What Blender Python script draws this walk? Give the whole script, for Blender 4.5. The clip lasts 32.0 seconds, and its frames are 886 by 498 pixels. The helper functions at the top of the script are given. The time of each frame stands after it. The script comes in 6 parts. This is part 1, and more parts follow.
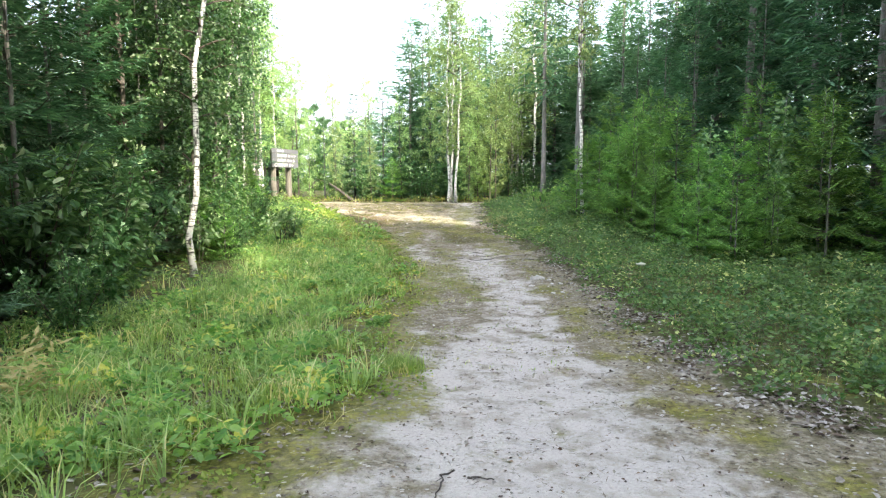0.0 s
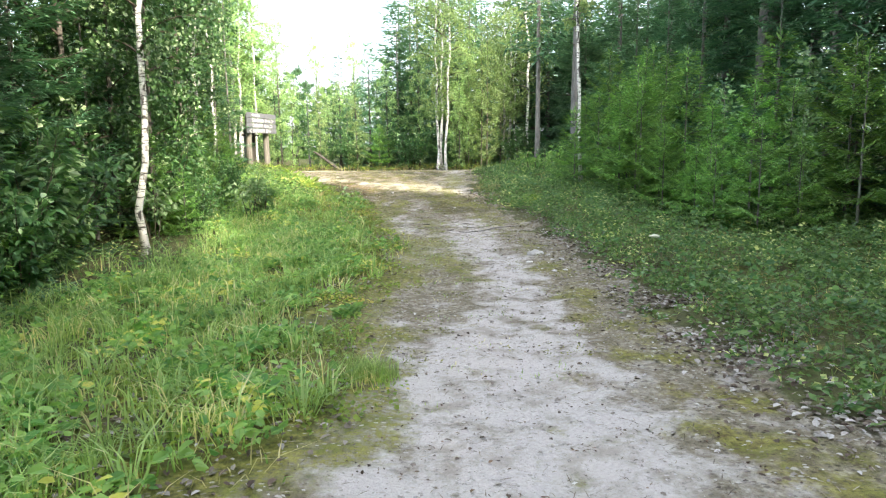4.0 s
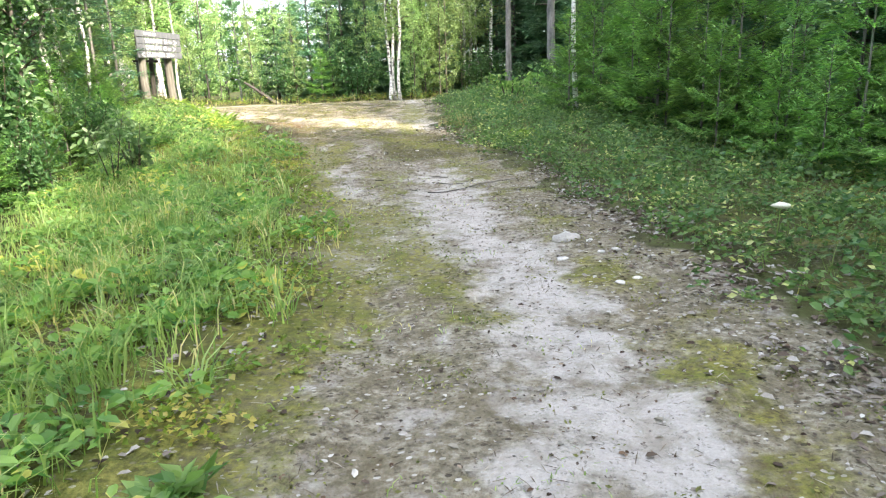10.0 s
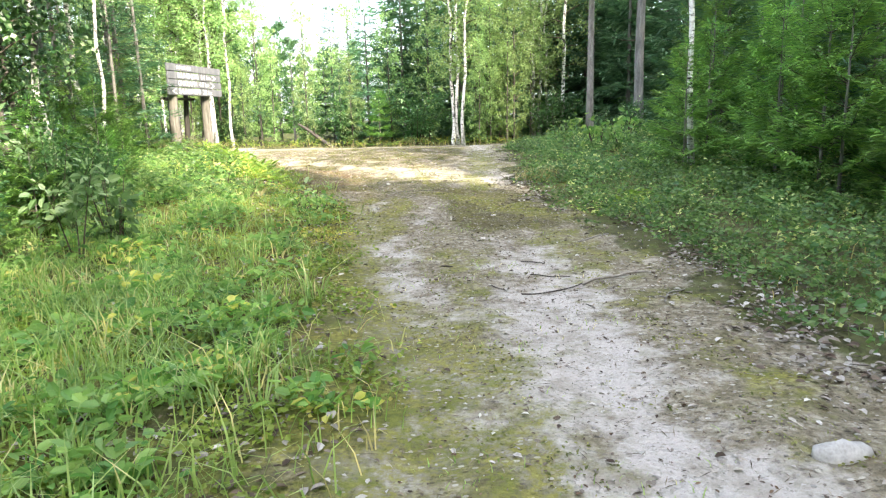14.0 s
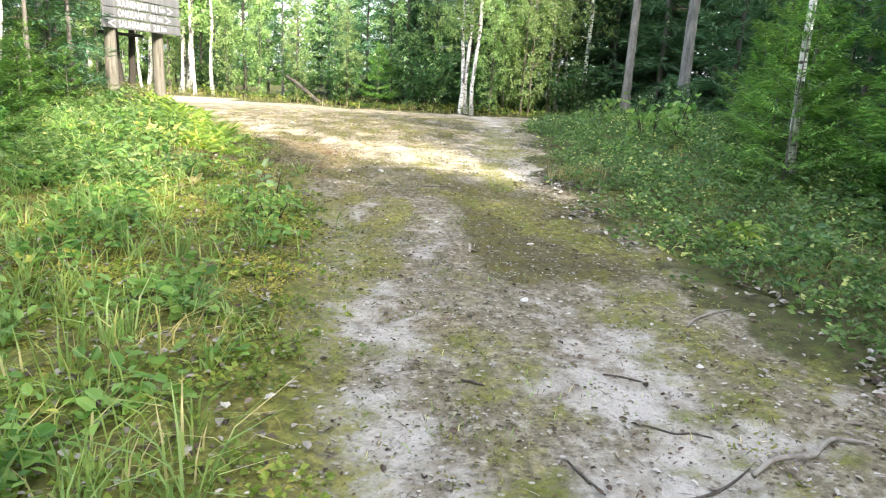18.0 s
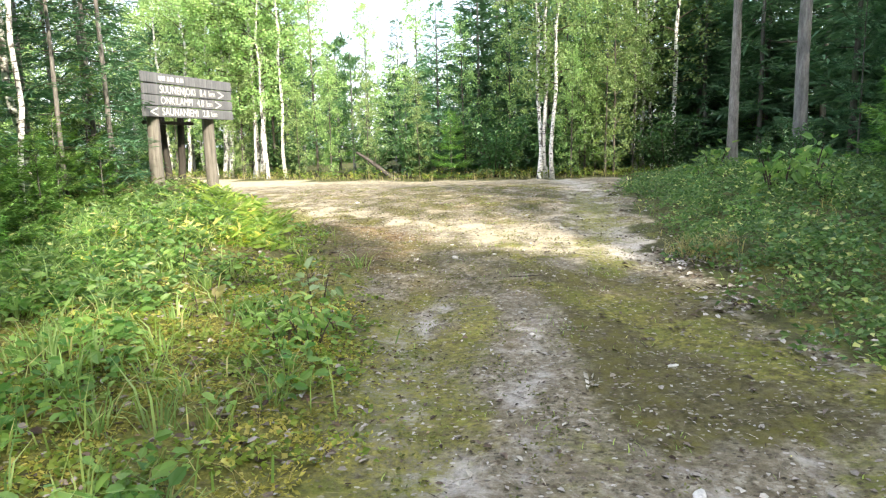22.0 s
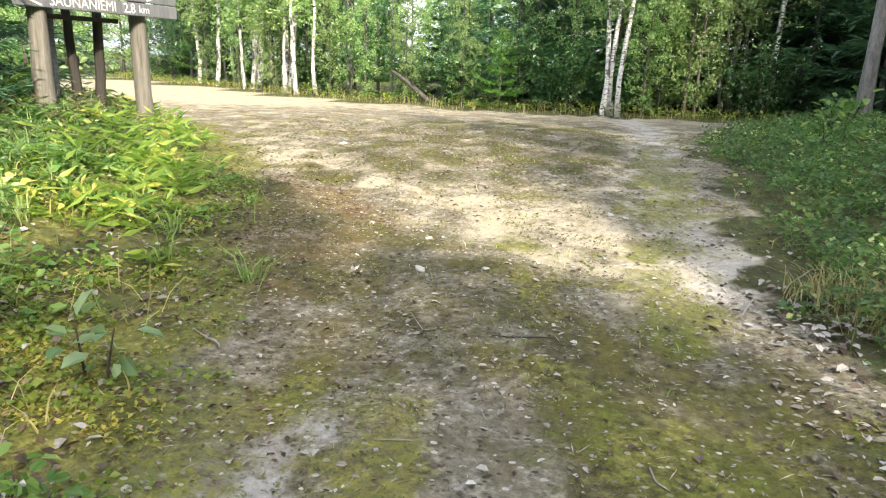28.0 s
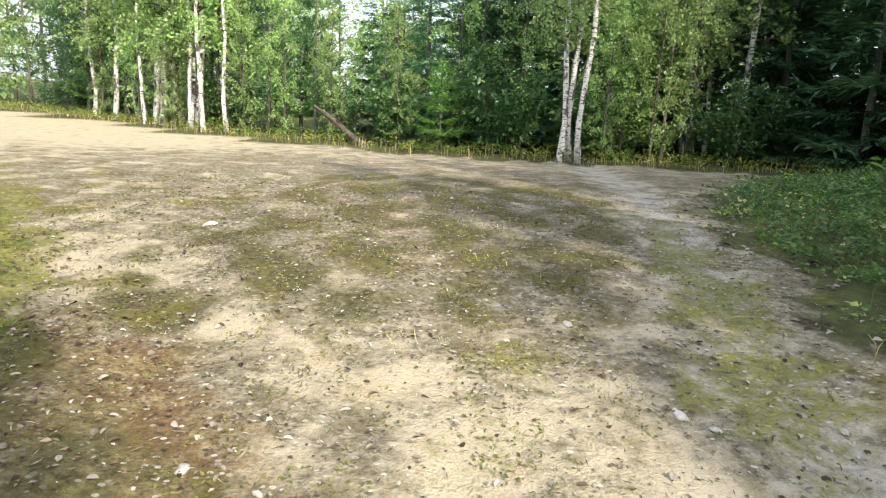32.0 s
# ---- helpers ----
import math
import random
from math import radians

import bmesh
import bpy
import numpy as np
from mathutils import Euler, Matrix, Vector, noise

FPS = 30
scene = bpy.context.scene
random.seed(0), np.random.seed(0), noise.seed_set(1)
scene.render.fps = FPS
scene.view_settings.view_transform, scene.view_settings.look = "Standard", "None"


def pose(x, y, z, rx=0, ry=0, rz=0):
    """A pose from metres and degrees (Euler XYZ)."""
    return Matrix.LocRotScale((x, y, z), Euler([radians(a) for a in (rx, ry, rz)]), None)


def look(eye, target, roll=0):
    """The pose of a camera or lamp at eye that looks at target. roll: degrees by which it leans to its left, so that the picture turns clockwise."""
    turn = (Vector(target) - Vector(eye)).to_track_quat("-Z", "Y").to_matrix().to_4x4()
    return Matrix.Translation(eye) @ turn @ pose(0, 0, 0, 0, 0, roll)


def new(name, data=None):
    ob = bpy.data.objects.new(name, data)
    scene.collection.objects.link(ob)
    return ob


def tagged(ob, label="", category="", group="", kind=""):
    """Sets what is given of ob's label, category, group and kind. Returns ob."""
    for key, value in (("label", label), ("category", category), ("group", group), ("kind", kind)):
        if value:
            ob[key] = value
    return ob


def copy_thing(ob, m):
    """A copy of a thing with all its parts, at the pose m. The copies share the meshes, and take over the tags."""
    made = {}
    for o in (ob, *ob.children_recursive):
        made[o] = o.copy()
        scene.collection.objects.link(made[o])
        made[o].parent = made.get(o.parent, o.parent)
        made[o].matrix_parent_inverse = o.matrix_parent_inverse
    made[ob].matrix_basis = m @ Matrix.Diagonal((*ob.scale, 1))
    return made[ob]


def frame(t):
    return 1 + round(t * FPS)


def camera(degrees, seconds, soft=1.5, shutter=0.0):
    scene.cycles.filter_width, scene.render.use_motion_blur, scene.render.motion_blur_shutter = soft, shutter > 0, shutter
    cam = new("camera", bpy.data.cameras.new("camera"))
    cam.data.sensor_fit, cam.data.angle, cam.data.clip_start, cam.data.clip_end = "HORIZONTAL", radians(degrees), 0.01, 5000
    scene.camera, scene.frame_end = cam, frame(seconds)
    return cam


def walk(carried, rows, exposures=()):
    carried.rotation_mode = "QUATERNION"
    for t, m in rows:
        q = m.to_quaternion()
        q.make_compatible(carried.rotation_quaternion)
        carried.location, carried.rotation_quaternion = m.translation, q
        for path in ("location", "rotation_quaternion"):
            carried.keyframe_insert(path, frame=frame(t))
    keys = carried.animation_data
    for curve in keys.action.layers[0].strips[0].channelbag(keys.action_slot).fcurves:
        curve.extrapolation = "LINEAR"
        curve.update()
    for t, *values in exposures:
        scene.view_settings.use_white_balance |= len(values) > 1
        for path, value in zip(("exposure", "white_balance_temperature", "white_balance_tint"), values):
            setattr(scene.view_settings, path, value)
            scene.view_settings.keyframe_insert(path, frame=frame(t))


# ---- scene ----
# camera and walk
cam = camera(66.5, 32.0, soft=1.25)
PATH = [
    (0, (-0.001, 0.002, 1.282), (0.093, 3.978, 0.857), -0.19),
    (0.5, (0.024, 0.327, 1.267), (0.224, 4.291, 0.771), 0.76),
    (1, (-0.005, 0.472, 1.273), (0.236, 4.417, 0.655), 0.73),
    (1.5, (-0.016, 0.488, 1.292), (0.119, 4.448, 0.747), -0.50),
    (2, (-0.021, 0.514, 1.302), (0.132, 4.482, 0.814), -0.38),
    (2.5, (-0.001, 0.484, 1.283), (0.185, 4.435, 0.685), -0.28),
    (4.5, (0.141, 1.687, 1.168), (0.271, 5.638, 0.561), -0.74),
    (5, (0.121, 2.026, 1.186), (0.595, 5.965, 0.674), -1.02),
    (5.5, (0.143, 2.305, 1.194), (0.624, 6.260, 0.839), -0.35),
    (6, (0.213, 2.564, 1.164), (0.729, 6.503, 0.698), 1.05),
    (6.5, (0.222, 2.910, 1.146), (0.754, 6.840, 0.622), -0.42),
    (7, (0.230, 3.238, 1.128), (0.803, 7.157, 0.566), -0.10),
    (7.5, (0.293, 3.568, 1.143), (0.633, 7.487, 0.414), 1.26),
    (8, (0.281, 3.876, 1.146), (0.692, 7.799, 0.481), 0.11),
    (8.5, (0.259, 4.194, 1.130), (0.587, 8.115, 0.409), -0.20),
    (9, (0.296, 4.527, 1.075), (0.624, 8.467, 0.465), 0.54),
    (9.5, (0.266, 4.924, 1.067), (0.674, 8.840, 0.361), -0.55),
    (10, (0.212, 5.257, 1.023), (0.587, 9.110, 0.014), -2.20),
    (10.5, (0.240, 5.646, 1.037), (0.493, 9.532, 0.122), -0.65),
    (11, (0.216, 5.997, 1.021), (0.563, 9.869, 0.080), 0.72),
    (11.5, (0.224, 6.308, 1.020), (0.721, 10.229, 0.408), 0.33),
    (12, (0.241, 6.647, 1.011), (0.455, 10.598, 0.424), 1.56),
    (12.5, (0.188, 7.045, 1.012), (0.239, 10.993, 0.372), -0.21),
    (13, (0.188, 7.416, 1.001), (0.403, 11.332, 0.217), -0.10),
    (13.5, (0.179, 7.726, 1.008), (0.214, 11.646, 0.213), 0.25),
    (14, (0.139, 8.048, 1.015), (0.207, 11.974, 0.255), -1.50),
    (14.5, (0.118, 8.476, 1.017), (0.207, 12.384, 0.170), -0.93),
    (16.5, (0.130, 9.829, 1.121), (0.257, 13.707, 0.148), 1.94),
    (17, (0.087, 10.245, 1.123), (0.248, 14.145, 0.250), 0.59),
    (17.5, (0.059, 10.630, 1.111), (0.095, 14.503, 0.109), 0.56),
    (18, (-0.006, 10.974, 1.124), (0.126, 14.852, 0.149), 3.18),
    (18.5, (-0.127, 11.242, 1.140), (0.048, 15.227, 0.841), 0.32),
    (19, (-0.122, 11.549, 1.135), (-0.096, 15.541, 0.892), -0.16),
    (19.5, (-0.076, 11.859, 1.081), (0.152, 15.798, 0.426), 0.50),
    (20, (-0.104, 12.196, 1.096), (0.369, 16.118, 0.467), 0.01),
    (20.5, (-0.088, 12.502, 1.109), (-0.110, 16.470, 0.603), 0.85),
    (21, (-0.032, 12.622, 1.124), (-0.179, 16.591, 0.647), -0.51),
    (21.5, (-0.059, 12.633, 1.123), (-0.251, 16.594, 0.599), -1.50),
    (22, (-0.053, 12.693, 1.111), (-0.412, 16.631, 0.504), -1.55),
    (22.5, (-0.037, 12.783, 1.093), (-0.434, 16.695, 0.357), -1.85),
    (23, (-0.068, 13.034, 1.105), (-0.400, 16.908, 0.166), -3.47),
    (23.5, (-0.118, 13.279, 1.106), (-0.334, 17.139, 0.080), -2.41),
    (24, (-0.075, 13.622, 1.091), (-0.388, 17.527, 0.284), -0.73),
    (24.5, (-0.065, 13.868, 1.099), (-0.275, 17.790, 0.345), -0.52),
    (25, (-0.075, 14.161, 1.099), (-0.164, 18.053, 0.178), -2.52),
    (25.5, (-0.020, 14.484, 1.114), (-0.013, 18.383, 0.219), 0.00),
    (27.5, (0.489, 15.406, 1.177), (0.095, 19.261, 0.188), 3.29),
    (28, (0.312, 15.778, 1.201), (-0.373, 19.574, 0.142), 1.83),
    (28.5, (0.204, 16.146, 1.195), (-0.719, 19.957, 0.405), 0.63),
    (29, (0.092, 16.550, 1.209), (-0.609, 20.401, 0.389), 1.97),
    (29.5, (-0.024, 16.887, 1.244), (-0.497, 20.793, 0.525), -0.95),
    (30, (0.001, 17.260, 1.261), (-0.409, 21.174, 0.546), 1.24),
    (30.5, (-0.022, 17.599, 1.244), (-0.449, 21.442, 0.221), -0.26),
    (31, (-0.090, 18.002, 1.257), (-0.288, 21.853, 0.194), -0.79),
    (31.5, (-0.087, 18.395, 1.254), (-0.251, 22.275, 0.293), -0.22),
    (32, (-0.114, 18.790, 1.293), (-0.448, 22.679, 0.420), 2.57),
]
walk(cam, [(t, look(eye, target, roll)) for t, eye, target, roll in PATH], exposures=[(0.0, 1.38), (6.0, 1.38), (8.0, 1.5), (13.0, 1.55), (17.0, 1.5), (21.0, 1.14), (25.0, 1.06), (28.0, 0.88), (32.0, 0.58)])

# world and sun: late summer, sun from behind over the forest on the right
SUN_FROM = Vector((0.54, -0.84, 0.72)).normalized()
world = bpy.data.worlds.new("sky")
scene.world = world
world.use_nodes = True
wn = world.node_tree
sky = wn.nodes.new("ShaderNodeTexSky")
sky.sky_type = 'NISHITA'
sky.sun_disc = False
sky.sun_elevation = math.asin(SUN_FROM.z)
sky.sun_rotation = math.atan2(SUN_FROM.x, SUN_FROM.y)
sky.air_density, sky.dust_density, sky.ozone_density = 1.0, 4.0, 0.6
wn.nodes["Background"].inputs[1].default_value = 0.15
# an even pale tone added to the sky, whitening it and adding fill light
veil = wn.nodes.new("ShaderNodeVectorMath")
veil.operation = 'ADD'
veil.inputs[1].default_value = (4.0, 4.25, 4.95)
wn.links.new(sky.outputs[0], veil.inputs[0])
wn.links.new(veil.outputs[0], wn.nodes["Background"].inputs[0])
sun_data = bpy.data.lights.new("sun", 'SUN')
sun_data.energy, sun_data.angle, sun_data.color = 4.7, radians(0.6), (1.0, 0.905, 0.72)
sun_ob = new("sun", sun_data)
sun_ob.matrix_world = look(SUN_FROM * 60, (0, 0, 0))


# ---- materials ----
def material(name):
    m = bpy.data.materials.new(name)
    m.use_nodes = True
    nt = m.node_tree
    nt.nodes.clear()
    out = nt.nodes.new("ShaderNodeOutputMaterial")

    def node(kind, **inputs):
        n = nt.nodes.new(kind)
        for key, value in inputs.items():
            if key == "p_operation":
                n.operation = value
                continue
            if key == "p_data_type":
                n.data_type = value
                continue
            if key == "p_blend_type":
                n.blend_type = value
                continue
            if key == "p_attribute_name":
                n.attribute_name = value
                continue
            if key == "p_interpolation_type":
                n.interpolation_type = value
                continue
            slot = n.inputs[int(key[1:])] if key[0] == "i" and key[1:].isdigit() else n.inputs[key.replace("_", " ")]
            if isinstance(value, bpy.types.NodeSocket):
                nt.links.new(value, slot)
            else:
                slot.default_value = value
        return n

    return m, nt, node, out


def ramp(node, fac, stops, mode='LINEAR'):
    r = node("ShaderNodeValToRGB", Fac=fac)
    r.color_ramp.interpolation = mode
    els = r.color_ramp.elements
    while len(els) < len(stops):
        els.new(0.5)
    for e, (pos, col) in zip(els, stops):
        e.position, e.color = pos, (*col, 1.0) if len(col) == 3 else col
    return r.outputs[0]


def mixc(node, fac, a, b, blend='MIX'):
    n = node("ShaderNodeMix", p_data_type='RGBA', p_blend_type=blend)
    for i, v in ((0, fac), (6, a), (7, b)):
        if isinstance(v, bpy.types.NodeSocket):
            n.id_data.links.new(v, n.inputs[i])
        else:
            n.inputs[i].default_value = (*v, 1.0) if isinstance(v, tuple) and len(v) == 3 else v
    return n.outputs[2]


def leaf_material(name, dark, light, translucent=0.35, gloss=0.45, tree_shift=0.25, pale=None, pale_share=0.0, clumps=1.7, depth=1.0):
    """Leaves: colour differs leaf by leaf, plant by plant and clump by clump; light shines through them."""
    m, nt, node, out = material(name)
    isl = node("ShaderNodeNewGeometry").outputs["Random Per Island"]
    obj = node("ShaderNodeObjectInfo").outputs["Random"]
    col = ramp(node, isl, [(0.0, dark), (1.0, light)])
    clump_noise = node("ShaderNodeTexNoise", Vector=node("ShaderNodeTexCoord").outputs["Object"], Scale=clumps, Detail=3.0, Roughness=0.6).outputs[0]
    if pale:
        mixed = node("ShaderNodeMath", p_operation='MULTIPLY_ADD', i0=isl, i1=0.3, i2=clump_noise).outputs[0]
        pick = node("ShaderNodeMath", p_operation='GREATER_THAN', i0=mixed, i1=0.87 - 0.65 * pale_share).outputs[0]
        col = mixc(node, pick, col, pale)
    hsv = node("ShaderNodeHueSaturation", Color=col)
    for slot, low, high in (("Hue", 0.5 - 0.04 * tree_shift, 0.5 + 0.06 * tree_shift), ("Value", 1 - tree_shift, 1 + tree_shift)):
        mr = node("ShaderNodeMapRange", i0=obj, i3=low, i4=high)
        nt.links.new(mr.outputs[0], hsv.inputs[slot])
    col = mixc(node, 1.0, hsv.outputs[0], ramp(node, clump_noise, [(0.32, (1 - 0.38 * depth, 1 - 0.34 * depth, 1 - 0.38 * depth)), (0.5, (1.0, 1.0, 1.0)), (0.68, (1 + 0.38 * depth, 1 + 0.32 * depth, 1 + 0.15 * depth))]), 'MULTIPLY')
    b = node("ShaderNodeBsdfPrincipled", Base_Color=col, Roughness=gloss)
    b.inputs["Specular IOR Level"].default_value = 0.35
    warm = mixc(node, 0.5, col, (0.86, 1.0, 0.42), 'MULTIPLY')
    bright = node("ShaderNodeHueSaturation", Color=warm, Value=1.9, Saturation=1.0).outputs[0]
    tr = node("ShaderNodeBsdfTranslucent", Color=bright)
    mix = node("ShaderNodeMixShader", Fac=translucent, i1=b.outputs[0], i2=tr.outputs[0])
    nt.links.new(mix.outputs[0], out.inputs[0])
    return m


def rough_material(name, stops, scale=(1, 1, 1), detail_scale=8.0, fine_scale=60.0, bump=0.3, dist=0.01, rough=0.85, obj_shift=0.0, coord="Object", fine_mix=0.35):
    m, nt, node, out = material(name)
    tc = node("ShaderNodeTexCoord").outputs[coord]
    mp = node("ShaderNodeMapping", Vector=tc, Scale=scale).outputs[0]
    n1 = node("ShaderNodeTexNoise", Vector=mp, Scale=detail_scale, Detail=5.0, Roughness=0.6).outputs[0]
    n2 = node("ShaderNodeTexNoise", Vector=mp, Scale=fine_scale, Detail=3.0).outputs[0]
    mx = node("ShaderNodeMath", p_operation='MULTIPLY_ADD', i0=n2, i1=fine_mix, i2=node("ShaderNodeMath", p_operation='MULTIPLY', i0=n1, i1=1 - fine_mix).outputs[0]).outputs[0]
    col = ramp(node, mx, stops)
    if obj_shift:
        r = node("ShaderNodeObjectInfo").outputs["Random"]
        mr = node("ShaderNodeMapRange", i0=r, i3=1 - obj_shift, i4=1 + obj_shift)
        hs = node("ShaderNodeHueSaturation", Color=col)
        nt.links.new(mr.outputs[0], hs.inputs["Value"])
        col = hs.outputs[0]
    bm = node("ShaderNodeBump", Height=mx, Strength=bump, Distance=dist)
    b = node("ShaderNodeBsdfPrincipled", Base_Color=col, Roughness=rough, Normal=bm.outputs[0])
    b.inputs["Specular IOR Level"].default_value = 0.25
    nt.links.new(b.outputs[0], out.inputs[0])
    return m


def island_material(name, stops, rough=0.8, spec=0.2):
    m, nt, node, out = material(name)
    isl = node("ShaderNodeNewGeometry").outputs["Random Per Island"]
    col = ramp(node, isl, stops)
    tc = node("ShaderNodeTexCoord").outputs["Object"]
    nz = node("ShaderNodeTexNoise", Vector=tc, Scale=90.0, Detail=3.0).outputs[0]
    col = mixc(node, 0.45, col, ramp(node, nz, [(0.3, (0.45, 0.45, 0.45)), (0.7, (1.0, 1.0, 1.0))]), 'MULTIPLY')
    b = node("ShaderNodeBsdfPrincipled", Base_Color=col, Roughness=rough)
    b.inputs["Specular IOR Level"].default_value = spec
    nt.links.new(b.outputs[0], out.inputs[0])
    return m


def birch_bark():
    m, nt, node, out = material("birch_bark")
    tc = node("ShaderNodeTexCoord").outputs["Object"]
    mp = node("ShaderNodeMapping", Vector=tc, Scale=(5, 5, 22)).outputs[0]
    lines = node("ShaderNodeTexNoise", Vector=mp, Scale=1.6, Detail=4.0, Roughness=0.65).outputs[0]
    mp2 = node("ShaderNodeMapping", Vector=tc, Scale=(9, 9, 3)).outputs[0]
    blot = node("ShaderNodeTexNoise", Vector=mp2, Scale=1.0, Detail=3.0).outputs[0]
    white = ramp(node, node("ShaderNodeTexNoise", Vector=tc, Scale=14.0, Detail=4.0).outputs[0], [(0.3, (0.62, 0.60, 0.56)), (0.6, (0.84, 0.825, 0.79))])
    m1 = ramp(node, lines, [(0.52, (0, 0, 0)), (0.60, (1, 1, 1))])
    m2 = ramp(node, blot, [(0.55, (0, 0, 0)), (0.61, (1, 1, 1))])
    col = mixc(node, m1, white, (0.07, 0.06, 0.05))
    col = mixc(node, m2, col, (0.10, 0.092, 0.082))
    bm = node("ShaderNodeBump", Height=lines, Strength=0.4, Distance=0.01)
    b = node("ShaderNodeBsdfPrincipled", Base_Color=col, Roughness=0.7, Normal=bm.outputs[0])
    nt.links.new(b.outputs[0], out.inputs[0])
    return m


def ground_material():
    """Sandy gravel, moss and needle litter, and forest floor, laid out by the ground's own sand, moss and path values;
    some values also paint in sun and shade.
    """
    m, nt, node, out = material("ground")
    tc = node("ShaderNodeTexCoord").outputs["Object"]
    at = {k: node("ShaderNodeAttribute", p_attribute_name=k).outputs["Fac"] for k in ("path", "sand", "moss", "needles", "film", "warm")}
    moved = node("ShaderNodeMapping", Vector=tc, Location=(13.7, 5.1, 0.0)).outputs[0]
    again = node("ShaderNodeMapping", Vector=tc, Location=(-7.3, 21.9, 0.0)).outputs[0]
    mid = node("ShaderNodeTexNoise", Vector=tc, Scale=7.0, Detail=6.0, Roughness=0.7).outputs[0]
    fine = node("ShaderNodeTexNoise", Vector=tc, Scale=48.0, Detail=5.0, Roughness=0.65).outputs[0]
    grain = node("ShaderNodeTexVoronoi", Vector=tc, Scale=75.0).outputs["Distance"]
    speck = node("ShaderNodeTexNoise", Vector=moved, Scale=30.0, Detail=4.0, Roughness=0.75).outputs[0]
    blot = node("ShaderNodeTexNoise", Vector=tc, Scale=2.6, Detail=9.0, Roughness=0.66, Distortion=0.1).outputs[0]
    patch = node("ShaderNodeTexNoise", Vector=moved, Scale=2.3, Detail=9.0, Roughness=0.66, Distortion=0.15).outputs[0]
    stain = node("ShaderNodeTexNoise", Vector=again, Scale=3.6, Detail=8.0, Roughness=0.66, Distortion=0.1).outputs[0]
    clod = node("ShaderNodeTexNoise", Vector=again, Scale=17.0, Detail=6.0, Roughness=0.72).outputs[0]
    squeezed = node("ShaderNodeMapping", Vector=tc, Scale=(1.0, 1.5, 1.0)).outputs[0]
    cells = node("ShaderNodeTexVoronoi", Vector=squeezed, Scale=24.0)
    cell = node("ShaderNodeSeparateColor", Color=cells.outputs["Color"])
    near_cell = node("ShaderNodeMath", p_operation='LESS_THAN', i0=cells.outputs["Distance"], i1=0.34).outputs[0]
    picked = node("ShaderNodeMath", p_operation='GREATER_THAN', i0=cell.outputs[0], i1=0.55).outputs[0]
    chip = node("ShaderNodeMath", p_operation='MULTIPLY', i0=near_cell, i1=picked).outputs[0]
    chip = node("ShaderNodeMath", p_operation='MULTIPLY', i0=chip, i1=0.9).outputs[0]
    chip_col = ramp(node, cell.outputs[1], [(0.0, (0.045, 0.037, 0.028)), (0.45, (0.14, 0.118, 0.085)), (0.75, (0.34, 0.31, 0.255)), (1.0, (0.60, 0.57, 0.52))])
    # trodden sand: pale, smooth, with soft brown stains
    sand = ramp(node, fine, [(0.2, (0.400, 0.368, 0.330)), (0.5, (0.490, 0.455, 0.414)), (0.8, (0.570, 0.536, 0.495))])
    sand = mixc(node, ramp(node, stain, [(0.50, (0, 0, 0)), (0.64, (0.72, 0.72, 0.72))]), sand, (0.285, 0.250, 0.195))
    sand = mixc(node, ramp(node, speck, [(0.58, (0, 0, 0)), (0.64, (0.7, 0.7, 0.7))]), sand, (0.19, 0.17, 0.145))
    sand = mixc(node, at["warm"], sand, mixc(node, 0.65, sand, (0.46, 0.385, 0.235)))
    # needles, straw and bark bits
    litter = ramp(node, clod, [(0.32, (0.105, 0.087, 0.058)), (0.5, (0.240, 0.212, 0.152)), (0.68, (0.43, 0.396, 0.318))])
    litter = mixc(node, ramp(node, stain, [(0.48, (0, 0, 0)), (0.62, (0.75, 0.75, 0.75))]), litter, (0.150, 0.124, 0.072))
    litter = mixc(node, ramp(node, speck, [(0.56, (0, 0, 0)), (0.66, (0.8, 0.8, 0.8))]), litter, (0.065, 0.048, 0.030))
    litter = mixc(node, chip, litter, chip_col)
    # yellowish moss
    moss = ramp(node, clod, [(0.30, (0.060, 0.058, 0.016)), (0.5, (0.190, 0.182, 0.046)), (0.70, (0.33, 0.315, 0.095))])
    moss = mixc(node, ramp(node, stain, [(0.46, (0, 0, 0)), (0.60, (0.6, 0.6, 0.6))]), moss, (0.115, 0.148, 0.026))
    moss = mixc(node, ramp(node, speck, [(0.54, (0, 0, 0)), (0.70, (0.6, 0.6, 0.6))]), moss, (0.070, 0.056, 0.022))
    half_chip = node("ShaderNodeMath", p_operation='MULTIPLY', i0=chip, i1=0.6).outputs[0]
    moss = mixc(node, half_chip, moss, chip_col)
    floor = ramp(node, mid, [(0.3, (0.045, 0.042, 0.024)), (0.5, (0.085, 0.088, 0.036)), (0.7, (0.105, 0.135, 0.040))])

    def edge(value, noise_out, amount, low, high):
        shifted = node("ShaderNodeMath", p_operation='MULTIPLY_ADD', i0=noise_out, i1=amount, i2=value).outputs[0]
        return node("ShaderNodeMapRange", p_interpolation_type='SMOOTHSTEP', i0=shifted, i1=low + amount / 2, i2=high + amount / 2).outputs[0]

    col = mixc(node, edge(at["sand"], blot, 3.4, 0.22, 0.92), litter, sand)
    part_moss = node("ShaderNodeMath", p_operation='MULTIPLY', i0=edge(at["moss"], patch, 3.4, 0.28, 0.9), i1=ramp(node, clod, [(0.36, (0.42, 0.42, 0.42)), (0.56, (0.98, 0.98, 0.98))])).outputs[0]
    brown = ramp(node, clod, [(0.32, (0.085, 0.055, 0.027)), (0.5, (0.235, 0.175, 0.090)), (0.70, (0.40, 0.325, 0.190))])
